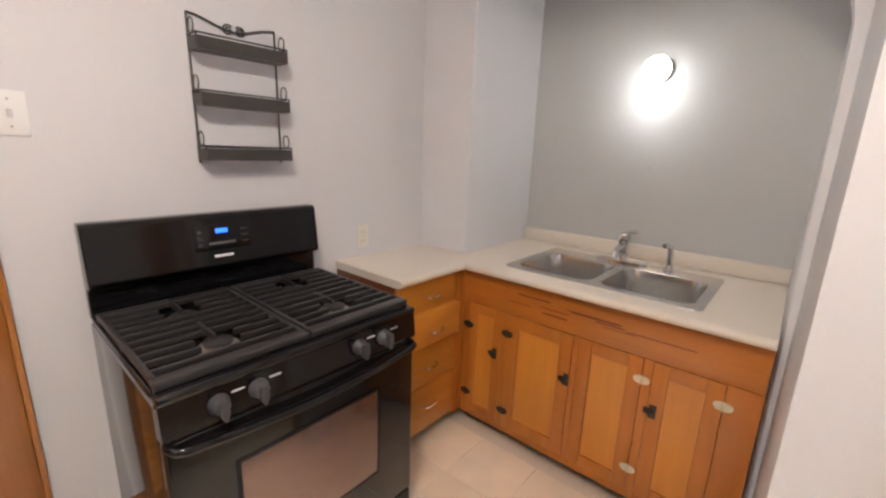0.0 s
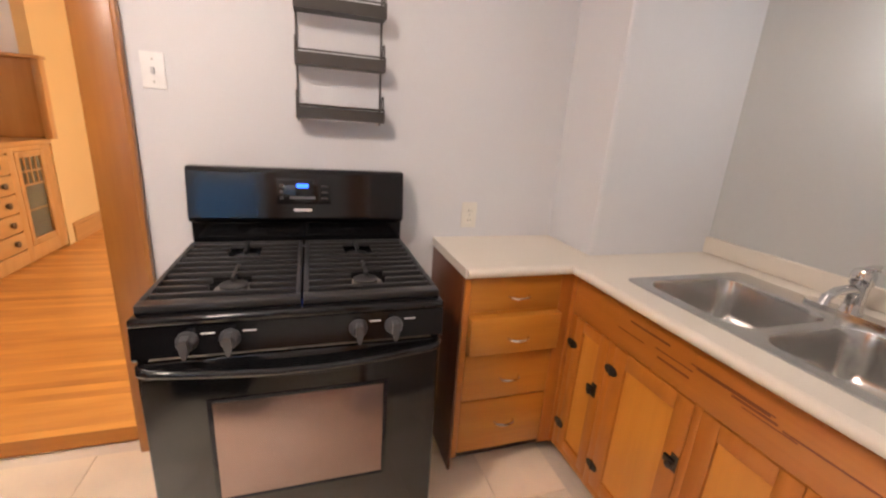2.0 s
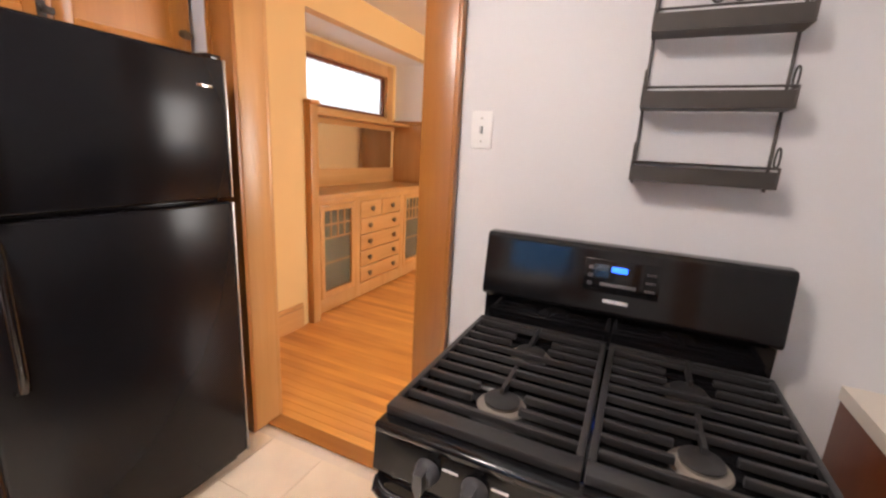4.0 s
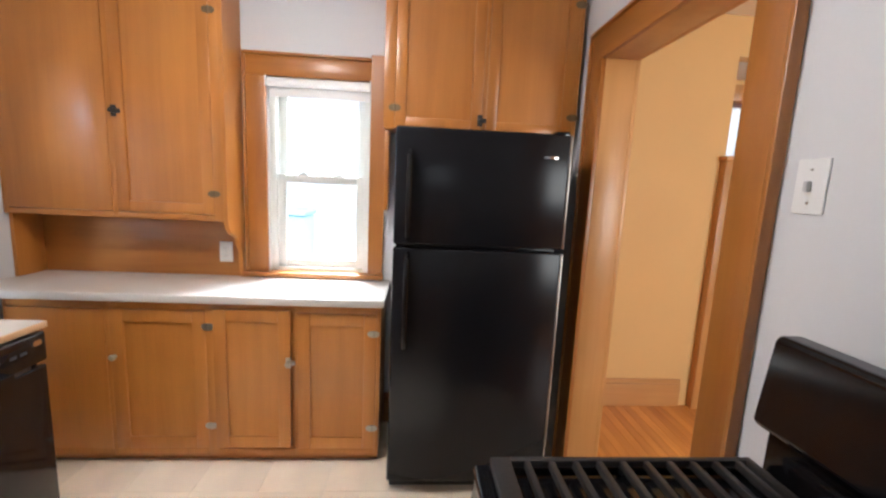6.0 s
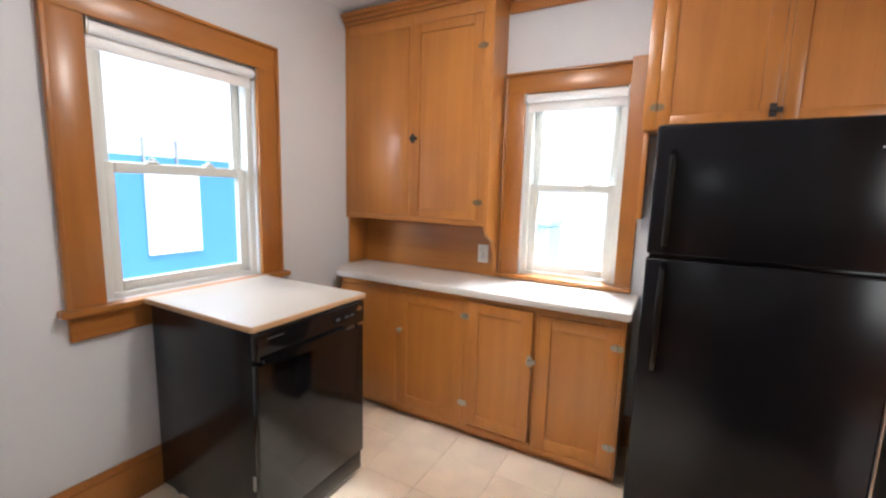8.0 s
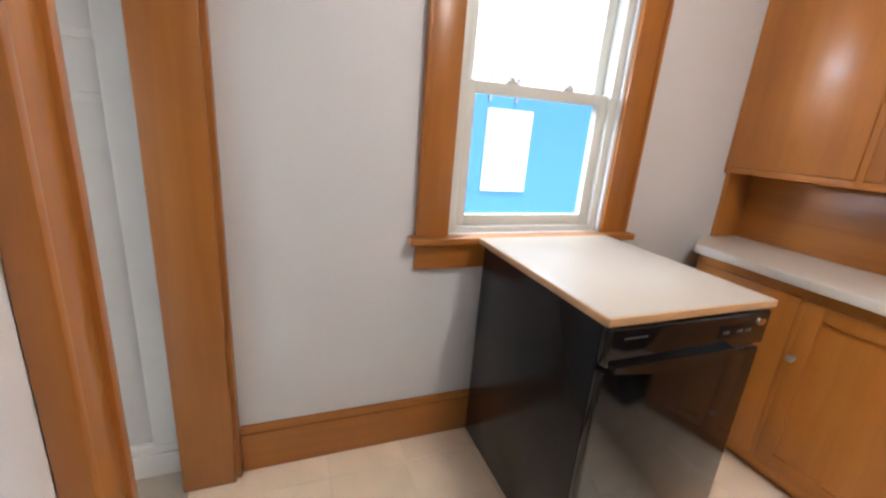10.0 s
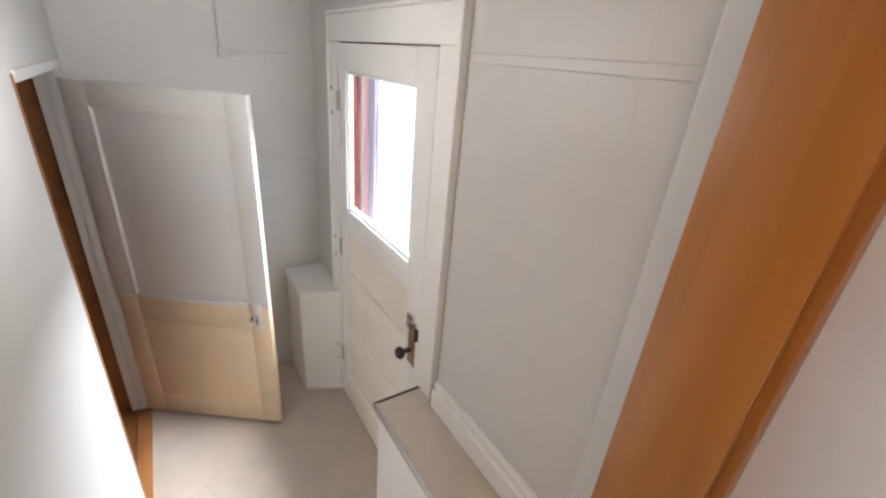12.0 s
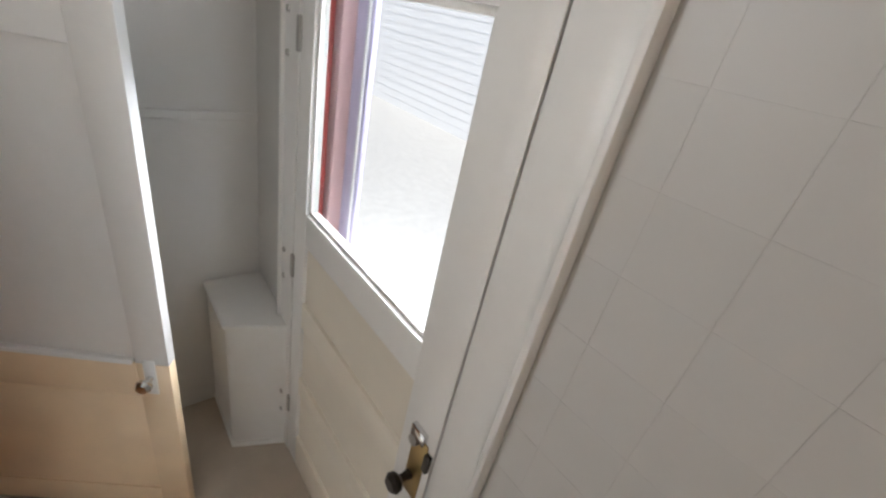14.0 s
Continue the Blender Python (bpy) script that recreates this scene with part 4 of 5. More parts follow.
for z0, z1, out in ((0.728, 0.868, 0.0), (0.560, 0.716, 0.032), (0.340, 0.548, 0.0), (0.09, 0.332, 0.0)):
    dw = part("drawer", DU.box(B(), 0.580, 0.960, -0.30 if out else -0.002, 0.012 + out, z0, z1, 0.004), DRAWER, du)
    bow_pull(dw, DU, 0.778, (z0 + z1) / 2 - 0.012 + (0.0 if z0 > 0.2 else 0.022), 0.012 + out, CHROME)
part("rail", DU.box(B(), 0.580, 0.960, 0.0, 0.011, 0.7165, 0.7275, 0.002), DRAWER, du)

SB = Face("x", 1.045, -1)
sc = thing("sink_cabinet", (1.2, -1.03, 0), "worn orange varnished sink cabinet with four panel doors", "cabinet")
m = bx(B(), 1.046, 1.062, AY0 + 0.002, -0.425, 0.085, 0.872)
bx(m, 1.062, 1.70, AY0 + 0.002, AY0 + 0.02, 0.085, 0.872)
bx(m, 1.062, 1.70, -0.46, -0.442, 0.085, 0.872)
bx(m, 1.062, 1.70, AY0 + 0.02, -0.46, 0.085, 0.103)
part("body", m, SINKCAB, sc)
# Dark toe board again: shade under the doors, set as colour.
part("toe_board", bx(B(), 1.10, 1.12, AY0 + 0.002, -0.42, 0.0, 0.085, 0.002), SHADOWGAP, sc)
part("apron", SB.box(B(), AY0 + 0.002, -0.425, 0.0, 0.018, 0.70, 0.872, 0.003), SINKRAIL, sc, "plain fir apron board")
rng = random.Random(4)
for k in range(9):
    y = -0.66 - 0.075 * k * 0.8 - rng.uniform(0, 0.08)
    ln_, z = rng.uniform(0.10, 0.26), rng.uniform(0.735, 0.815)
    part("wear_streak", SB.box(B(), y - ln_, y, 0.0172, 0.0187, z, z + rng.uniform(0.003, 0.008)), WORN, sc, "dark worn streak in the varnish")
fr = B()
for u0, u1 in ((AY0 + 0.002, -1.556), (-1.324, -1.290), (-1.032, -1.008), (-0.684, -0.650), (-0.458, -0.425)):
    SB.box(fr, u0, u1, 0.0, 0.0175, 0.07, 0.699, 0.002)
SB.box(fr, -1.556, -0.458, 0.0, 0.017, 0.07, 0.10, 0.002)
part("face_frame", fr, SINKCAB, sc)
framed_door(sc, SB, -0.649, -0.459, 0.102, 0.697, SINKCAB, 0.045, latch=(-0.622, 0.475), hinge=[(-0.456, 0.58), (-0.456, 0.2)], metal=DARKMETAL)
framed_door(sc, SB, -1.007, -0.685, 0.102, 0.697, SINKCAB, 0.058, latch=(-0.994, 0.487), hinge=[(-0.686, 0.60), (-0.686, 0.188)], metal=DARKMETAL)
framed_door(sc, SB, -1.289, -1.033, 0.102, 0.697, SINKCAB, 0.055, hinge=[(-1.290, 0.61), (-1.290, 0.211)], metal=PALEHINGE)
d4 = framed_door(sc, SB, -1.555, -1.325, 0.102, 0.697, SINKCAB, 0.055, hinge=[(-1.555, 0.617), (-1.555, 0.2)], metal=PALEHINGE)
cupboard_latch(d4, SB, -1.345, 0.496, 0.02, DARKMETAL)

# L-shaped laminate counter with a cut-out for the sink
KX0, KX1, KY0, KY1 = 1.085, 1.64, -1.435, -0.602
m = B()
slab(m, "z", 0.874, 0.910, 0.992, 1.768, AY0 + 0.002, -0.435, [(KX0 + 0.02, KX1 - 0.02, KY0 + 0.02, KY1 - 0.02)])
slab(m, "z", 0.874, 0.910, 1.21, 1.768, -0.435, AY1 - 0.002)
slab(m, "z", 0.874, 0.910, 0.545, E - 0.002, -0.435, -0.002)
slab(m, "z", 0.874, 0.910, E - 0.002, 1.21, -0.435, AY1 - 0.002)
bmesh.ops.remove_doubles(m, verts=m.verts, dist=0.0005)
ct = thing("counter_top", (1.0, -0.8, 0.874), "cream laminate L-shaped counter with a backsplash lip", "counter")
part("top", m, LAMINATE, ct, smooth=False)
part("front_edge", tube(B(), [(0.992, AY0 + 0.01, 0.892), (0.992, -0.435, 0.892)], 0.018, 12), LAMINATE, ct)
part("front_edge", tube(B(), [(0.550, -0.435, 0.892), (0.995, -0.435, 0.892)], 0.018, 12), LAMINATE, ct)
part("backsplash", bx(B(), 1.745, 1.769, AY0 + 0.003, AY1 - 0.003, 0.911, 0.985, 0.006), LAMINATE, ct)

sink = thing("sink", (1.34, -1.025, 0.91), "stainless steel double-bowl sink set in the counter", "sink")


def loop_verts(bm, outline, z):
    return [bm.verts.new((x, y, z)) for x, y in outline]


def loop_edges(bm, vs):
    return [bm.edges.new((vs[k], vs[(k + 1) % len(vs)])) for k in range(len(vs))]


cx, cy = (KX0 + KX1) / 2, (KY0 + KY1) / 2
bowls = [(cx - 0.038, KY1 - 0.032 - 0.185, 0.198, 0.185), (cx - 0.038, KY0 + 0.032 + 0.185, 0.198, 0.185)]
m = B()
outer = loop_verts(m, rounded(cx, cy, (KX1 - KX0) / 2, (KY1 - KY0) / 2, 0.03), 0.9135)
es = loop_edges(m, outer)
for bcx, bcy, hw, hh in bowls:
    es += loop_edges(m, loop_verts(m, rounded(bcx, bcy, hw, hh, 0.07), 0.9135))
bmesh.ops.triangle_fill(m, edges=es, use_beauty=True)
low = loop_verts(m, rounded(cx, cy, (KX1 - KX0) / 2 + 0.002, (KY1 - KY0) / 2 + 0.002, 0.032), 0.9105)
bridge(m, outer, low)
part("rim", m, STEEL, sink, smooth=False)
for bcx, bcy, hw, hh in bowls:
    m = B()
    prev = loop_verts(m, rounded(bcx, bcy, hw, hh, 0.07), 0.9134)
    for dr, z in ((0.006, 0.910), (0.010, 0.895), (0.016, 0.80), (0.024, 0.765), (0.045, 0.748), (0.085, 0.743)):
        nxt = loop_verts(m, rounded(bcx, bcy, hw - dr, hh - dr, max(0.07 - dr * 0.3, 0.03)), z)
        bridge(m, prev, nxt)
        prev = nxt
    m.faces.new(prev)
    bowl = part("bowl", m, STEEL, sink, smooth=True)
    part("drain", turned(B(), (bcx, bcy, 0.742), (0, 0, 1), [(0.045, 0), (0.045, 0.003), (0.035, 0.003), (0.030, 0.0015)], 20), CHROME, bowl)

FX, FY = 1.602, -0.985
faucet = thing("faucet", (FX, FY, 0.914), "chrome single-lever kitchen faucet", "faucet")
part("escutcheon", prism(B(), rounded(FX, FY, 0.028, 0.125, 0.027), "z", 0.914, 0.924), CHROME, faucet)
part("body", turned(B(), (FX, FY, 0.924), (0, 0, 1), [(0.031, 0), (0.028, 0.008), (0.025, 0.03), (0.024, 0.085), (0.029, 0.092), (0.030, 0.122), (0.024, 0.136), (0.010, 0.142)], 20), CHROME, faucet)
part("lever", tube(B(), [(FX + 0.005, FY, 1.058), (FX - 0.012, FY - 0.018, 1.072), (FX - 0.045, FY - 0.050, 1.083), (FX - 0.072, FY - 0.075, 1.086)], 0.0095, 10), CHROME, faucet)
part("spout", tube(B(), [(FX, FY, 0.985), (FX - 0.05, FY - 0.005, 1.005), (FX - 0.12, FY - 0.010, 1.003), (FX - 0.165, FY - 0.014, 0.988), (FX - 0.174, FY - 0.015, 0.966)], 0.013, 12), CHROME, faucet)
spray = thing("side_sprayer", (FX + 0.006, -1.205, 0.914), "chrome side sprayer beside the faucet", "sprayer")
part("base", turned(B(), (FX + 0.006, -1.205, 0.914), (0, 0, 1), [(0.024, 0), (0.022, 0.008), (0.015, 0.026)], 18), CHROME, spray)
part("wand", tube(B(), [(FX + 0.006, -1.205, 0.935), (FX + 0.006, -1.205, 0.99), (FX + 0.002, -1.20, 1.02), (FX - 0.016, -1.19, 1.035), (FX - 0.032, -1.182, 1.035)], 0.0135, 12), CHROME, spray)

lamp = thing("wall_lamp", (1.77, -1.0, 1.86), "round opal wall lamp, lit, above the sink", "lamp")
part("base", turned(B(), (1.769, -1.0, 1.86), (-1, 0, 0), [(0.062, 0), (0.060, 0.02), (0.045, 0.03)], 24), NICKEL, lamp)
part("globe", turned(B(), (1.74, -1.0, 1.86), (-1, 0, -0.15), [(0.042, 0), (0.056, 0.018), (0.063, 0.042), (0.060, 0.066), (0.046, 0.086), (0.024, 0.097), (0.004, 0.100)], 28), BULB, lamp, "glowing opal glass globe")
LAMP = bpy.data.lights.new("alcove_lamp_light", "POINT")
LAMP.energy, LAMP.color, LAMP.shadow_soft_size = 1.5, (1.0, 0.98, 0.92), 0.05
new("alcove_lamp_light", LAMP).location = (1.615, -0.985, 1.725)
whole("wall_hook", turned(B(), (1.77, -1.01, 1.385), (-1, 0, 0.2), [(0.004, 0), (0.003, 0.012), (0.005, 0.014)], 8), NICKEL, "small metal hook in the alcove wall", "hook")

# Unseen lamp, added to brighten the floor and walls; its place is assumed.
cl = thing("added_ceiling_lamp", (-0.7, -1.45, H), "unseen opal ceiling lamp, added to light the kitchen from above", "lamp")
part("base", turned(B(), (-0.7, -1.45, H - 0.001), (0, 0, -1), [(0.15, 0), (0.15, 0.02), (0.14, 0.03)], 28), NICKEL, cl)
part("shade", turned(B(), (-0.7, -1.45, H - 0.03), (0, 0, -1), [(0.138, 0), (0.135, 0.03), (0.11, 0.06), (0.06, 0.08), (0.01, 0.085)], 28), glow("added_lamp_glass", (1.0, 0.90, 0.76), 4.0), cl)
CL = bpy.data.lights.new("added_ceiling_downlight", "AREA")
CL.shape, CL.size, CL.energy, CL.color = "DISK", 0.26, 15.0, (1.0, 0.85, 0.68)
new("added_ceiling_downlight", CL).matrix_world = look((-0.7, -1.45, H - 0.125), (-0.7, -1.449, 0.0))
CG = bpy.data.lights.new("added_ceiling_glow", "POINT")
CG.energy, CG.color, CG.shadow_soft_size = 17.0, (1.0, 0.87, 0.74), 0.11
new("added_ceiling_glow", CG).location = (-0.7, -1.45, H - 0.26)


# ---------------------------------------------------------------- portable dishwasher
GX0, GX1, GY0, GY1 = -1.09, -0.50, -2.80, -2.13
dish = thing("dishwasher", ((GX0 + GX1) / 2, (GY0 + GY1) / 2, 0), "black portable dishwasher with a cream laminate top", "dishwasher")
part("body", bx(B(), GX0 + 0.004, GX1 - 0.004, GY0, GY1, 0.06, 0.912, 0.006), BLACKTEX, dish)
DF = Face("y", GY1, 1)
part("door", DF.box(B(), GX0, GX1, 0.0005, 0.03, 0.135, 0.788, 0.008, 3), BLACK, dish)
cp = part("control_panel", DF.box(B(), GX0, GX1, 0.0005, 0.034, 0.802, 0.908, 0.008, 3), BLACK, dish)
top = [(GX1 - 0.02 - 0.43 * k / 14, 0.812) for k in range(15)]
low = [(x, 0.796 - 0.022 * math.sin(math.pi * k / 14)) for k, (x, z) in enumerate(top)]
part("handle_lip", prism(B(), top + low[::-1], "y", GY1 + 0.030, GY1 + 0.050), BLACK, cp, "bowed black handle lip", smooth=False)
# A dark strip fills the slot behind the lip in place of shade.
part("recess", DF.box(B(), GX0 + 0.06, GX1 - 0.06, -0.004, 0.028, 0.789, 0.801), SHADOWGAP, cp)
part("keypad", DF.box(B(), -1.02, -0.885, 0.0335, 0.0355, 0.838, 0.878, 0.001), BLACKTEX, cp)
for x in (-1.0, -0.965, -0.91):
    part("key", DF.box(B(), x - 0.012, x + 0.012, 0.0355, 0.037, 0.852, 0.862, 0.001), GREYPL, cp)
part("printed_line", DF.box(B(), -0.62, -0.545, 0.0335, 0.0352, 0.878, 0.883), GREYPL, cp)
part("badge", prism(B(), rounded(-1.052, 0.876, 0.017, 0.010, 0.0099), "y", GY1 + 0.033, GY1 + 0.037), CHROME, cp, "small oval chrome badge")
part("door_hinge", bx(B(), GX1 - 0.003, GX1 + 0.003, GY1 - 0.010, GY1 + 0.004, 0.285, 0.345, 0.002), NICKEL, dish, "bare metal hinge strip at the door edge")
part("kick_plate", DF.box(B(), GX0 + 0.006, GX1 - 0.006, -0.02, 0.018, 0.035, 0.126, 0.004), BLACK, dish)
for x in (GX0 + 0.05, GX1 - 0.05):
    for y in (GY0 + 0.06, GY1 - 0.03):
        part("caster", turned(B(), (x - 0.012, y, 0.03), (1, 0, 0), [(0.03, 0), (0.03, 0.024)], 14), GREYPL, dish)
part("front_edge", bx(B(), GX0 - 0.011, GX1 + 0.011, GY1 + 0.0285, GY1 + 0.033, 0.917, 0.939, 0.001), TANEDGE, dish, "tan wooden edge band")
part("side_edge", bx(B(), GX1 + 0.0125, GX1 + 0.016, GY0 - 0.011, GY1 + 0.028, 0.917, 0.939, 0.001), TANEDGE, dish)
part("top", bx(B(), GX0 - 0.012, GX1 + 0.012, GY0 - 0.012, GY1 + 0.028, 0.916, 0.940, 0.005), DISHTOP, dish, "cream laminate top with a pale edge")

# ---------------------------------------------------------------- back stairs and landing
b = B(); bx(b, 1.44, LE, LS, LN, LZ - 0.1, LZ)
setting("floor_landing", b, LANDFLOOR, "worn beige landing floor", "floor")
b = B(); bx(b, 0.575, 0.70, LS, LN, -0.10, 0.0)
setting("floor_stair_head", b, LANDFLOOR, "beige vinyl strip at the stair head", "floor")
stair = thing("stairs", (1.1, -2.3, LZ), "beige vinyl back stairs with metal nosings", "stairs")
N = 5
for k in range(1, N):
    x0 = 0.70 + 0.20 * (k - 1)
    z = LZ * k / N
    t = part("tread", bx(B(), x0 - 0.02, x0 + 0.205, -2.725, LN - 0.001, z - 0.03, z, 0.004), LANDFLOOR, stair)
    part("nosing", bx(B(), x0 + 0.195, x0 + 0.215, -2.725, LN - 0.001, z - 0.028, z + 0.003, 0.004), NICKEL, t, "worn metal nosing")
for k in range(1, N + 1):
    x0 = 0.70 + 0.20 * (k - 1)
    part("riser", bx(B(), x0 - 0.02, x0 - 0.002, -2.725, LN - 0.001, LZ * k / N, LZ * (k - 1) / N - 0.03, 0.001), WHITE, stair)
led = thing("stair_ledge", (1.05, -2.84, LZ), "white boxed ledge with a vinyl top beside the back stairs", "ledge")
part("box", bx(B(), 0.60, 1.495, LS + 0.001, -2.742, LZ, -0.022, 0.003), WHITE, led)
part("top", bx(B(), 0.575, 1.500, LS + 0.001, -2.738, -0.021, 0.0015, 0.002), LANDFLOOR, led)
part("nosing", bx(B(), 0.70, 1.505, -2.742, -2.722, -0.026, 0.004, 0.005), NICKEL, led, "worn metal nosing")
part("nosing", bx(B(), 1.495, 1.512, LS + 0.001, -2.724, -0.026, 0.003, 0.005), DARKMETAL, led)
part("nosing", bx(B(), 0.69, 0.712, -2.722, LN, -0.026, 0.004, 0.005), NICKEL, led, "worn metal nosing at the stair head")

LSF = Face("y", LS, 1)
c = casing("trim_back_door", LSF, EX0, EX1, LZ, EZ1, 0.118, WHITE, WHITE, "white painted back door casing", sides=(1, 1))
ed = thing("back_door", (1.98, LS, LZ), "white painted back door with a glazed upper half, closed", "door")
ed["kind"] = "structure"
ED = Face("y", LS - 0.021, 1)
GXa, GXb, GZa, GZb = 1.675, 2.385, 0.545, 1.25
x0, x1, z0, z1 = EX0 + 0.008, EX1 - 0.008, LZ + 0.012, EZ1 - 0.006
m = B()
ED.box(m, x0, GXa, 0, 0.04, z0, z1, 0.003)
ED.box(m, GXb, x1, 0, 0.04, z0, z1, 0.003)
ED.box(m, GXa, GXb, 0, 0.04, GZb, z1, 0.003)
ED.box(m, GXa, GXb, 0, 0.04, 0.42, GZa, 0.003)
slabd = part("leaf", m, WHITE, ed)
m = B()
for za, zb in ((z0, z0 + 0.2), (-0.34, -0.24), (0.04, 0.16)):
    ED.box(m, GXa, GXb, 0, 0.0395, za, zb, 0.003)
part("rail", m, WARM, slabd)
# Dark strips drawn as the shaded gap between leaf and casing.
part("weatherstrip", ED.box(B(), EX0 + 0.0005, EX0 + 0.0075, 0.0, 0.03, z0, z1, 0.001), SHADOWGAP, slabd)
part("weatherstrip", ED.box(B(), EX0 + 0.0075, EX1 - 0.008, 0.0, 0.03, z1 + 0.0005, EZ1 - 0.0005, 0.001), SHADOWGAP, slabd)
for za, zb in ((z0 + 0.2, -0.34), (-0.24, 0.04), (0.16, 0.42)):
    part("panel", ED.box(B(), GXa, GXb, 0.010, 0.026, za, zb), WARM, slabd)
m = B()
for a in ((GXa, GXa + 0.016, GZa, GZb), (GXb - 0.016, GXb, GZa, GZb), (GXa + 0.016, GXb - 0.016, GZa, GZa + 0.016), (GXa + 0.016, GXb - 0.016, GZb - 0.016, GZb)):
    ED.box(m, a[0], a[1], 0.0, 0.03, a[2], a[3], 0.004)
part("glazing_bead", m, WHITE, slabd)
g = part("pane", ED.box(B(), GXa + 0.016, GXb - 0.016, 0.012, 0.017, GZa + 0.016, GZb - 0.016), GLASS, slabd)
g.visible_shadow = False
lk = part("lock_plate", ED.box(B(), 1.565, 1.625, 0.04, 0.044, 0.06, 0.29, 0.003), BRASS, slabd, "tarnished brass lock plate")
part("door_knob", turned(B(), ED.at(1.605, 0.044, 0.135), (0, 1, 0), [(0.014, 0), (0.011, 0.02), (0.012, 0.03), (0.027, 0.042), (0.029, 0.055), (0.02, 0.066)], 18), DARKMETAL, lk, "dark door knob")
part("deadbolt", turned(B(), ED.at(1.615, 0.044, 0.27), (0, 1, 0), [(0.018, 0), (0.016, 0.012), (0.006, 0.014)], 16), NICKEL, slabd)
part("night_latch", ED.box(B(), 1.575, 1.63, 0.04, 0.056, 0.285, 0.325, 0.004), CHROME, slabd, "worn silver rim latch")
part("strike", ED.box(B(), 1.545, 1.565, 0.04, 0.054, 0.215, 0.275, 0.003), DARKMETAL, slabd)
for z in (1.10, 0.28, -0.50):
    hg = ED.box(B(), 2.470, 2.490, 0.04, 0.052, z - 0.05, z + 0.05, 0.003)
    for dz in (-0.06, 0.06):
        turned(hg, ED.at(2.512, 0.066, z + dz), (0, 1, 0), [(0.012, 0), (0.009, 0.006)], 10)
    part("hinge", hg, NICKEL, slabd)
for nm, z in (("trim_stairwell_rail_upper", 1.50), ("trim_stairwell_rail_lower", 1.33)):
    b = B(); LSF.box(b, P + 0.13, 1.385, 0.0005, 0.008, z, z + 0.028, 0.003)
    setting(nm, b, SCORED, "thin white batten over the wall board joint", "trim")
b = B(); LSF.box(b, 0.60, 0.70, 0.0005, 0.02, 0.0, H, 0.004)
setting("trim_stairwell_corner", b, WHITE, "white painted corner board", "trim")
cb = thing("corner_box", (2.73, -2.84, LZ), "white painted boxed-in corner cupboard on the landing", "box")
def skew(g, y):
    return [(2.628 - g, y), (LE - 0.001, y), (LE - 0.001, LS + 0.001), (2.520 - g, LS + 0.001)]


m = prism(B(), skew(0.0, -2.722), "z", LZ, -0.079)
bmesh.ops.bevel(m, geom=list(m.edges), offset=0.006, segments=2, affect="EDGES")
part("body", m, WHITE, cb)
m = prism(B(), skew(0.012, -2.708), "z", -0.078, -0.058)
bmesh.ops.bevel(m, geom=list(m.edges), offset=0.006, segments=2, affect="EDGES")
part("lid", m, WHITE, cb)
part("base_strip", prism(B(), skew(0.006, -2.716), "z", LZ, LZ + 0.03), WHITE, cb, smooth=False)
LEF = Face("x", LE, -1)
b = B(); LEF.box(b, LS, LN, 0.0005, 0.014, 0.70, 0.735, 0.004)
setting("trim_stairwell_end_rail", b, PANELW, "thin painted rail on the stairwell end wall", "trim")
cd = thing("cable_raceway", (LE, -2.6, 1.27), "white painted surface cable raceway on the wall", "raceway")
part("channel", LEF.box(B(), -2.50, -2.475, 0.0005, 0.018, 1.29, H - 0.11, 0.003), PANELW, cd)
part("channel", LEF.box(B(), -2.87, -2.50, 0.0005, 0.018, 1.262, 1.287, 0.003), PANELW, cd)
part("elbow", LEF.box(B(), -2.51, -2.465, 0.0005, 0.022, 1.252, 1.30, 0.004), PANELW, cd)

pend = thing("pendant_lamp", (1.62, -2.165, 1.44), "white globe pendant lamp, lit, over the back stairs", "lamp")
part("cord", tube(B(), [(1.62, -2.165, 1.56), (1.62, -2.165, H)], 0.004, 8), WPLASTIC, pend)
part("holder", turned(B(), (1.62, -2.165, 1.60), (0, 0, -1), [(0.012, 0), (0.022, 0.01), (0.022, 0.05), (0.026, 0.06)], 16), WPLASTIC, pend)
part("globe", turned(B(), (1.62, -2.165, 1.545), (0, 0, -1), [(0.024, 0), (0.045, 0.02), (0.058, 0.05), (0.052, 0.085), (0.03, 0.108), (0.005, 0.115)], 20), glow("pendant_glass", (0.95, 0.98, 1.0), 9.0), pend)
PL = bpy.data.lights.new("pendant_light", "POINT")
PL.energy, PL.color, PL.shadow_soft_size = 9.0, (1.0, 0.98, 0.94), 0.06
new("pendant_light", PL).location = (1.62, -2.165, 1.34)

# cellar doorway: lining, open door, planked flight beyond
c = thing("trim_cellar_doorway", (2.47, LN, LZ), "white painted cellar door lining", "trim")
c["kind"] = "structure"
for x in (BX0 - 0.006, BX1 - 0.02):
    part("side_jamb", bx(B(), x, x + 0.026, LN - 0.002, LN + 0.10, LZ, BZ1, 0.003), BASEWOOD if x < 2.5 else WHITE, c)
part("head_jamb", bx(B(), BX0 + 0.02, BX1 - 0.02, LN - 0.008, LN + 0.10, BZ1 - 0.026, BZ1 + 0.01, 0.003), WHITE, c)
for x0, x1, y0, y1 in ((BX1 - 0.034, BX1 - 0.0205, LN + 0.022, LN + 0.060), (BX0 + 0.0205, BX0 + 0.034, LN + 0.022, LN + 0.060)):
    part("door_stop", bx(B(), x0, x1, y0, y1, LZ, BZ1 - 0.027, 0.003), PANELW, c)
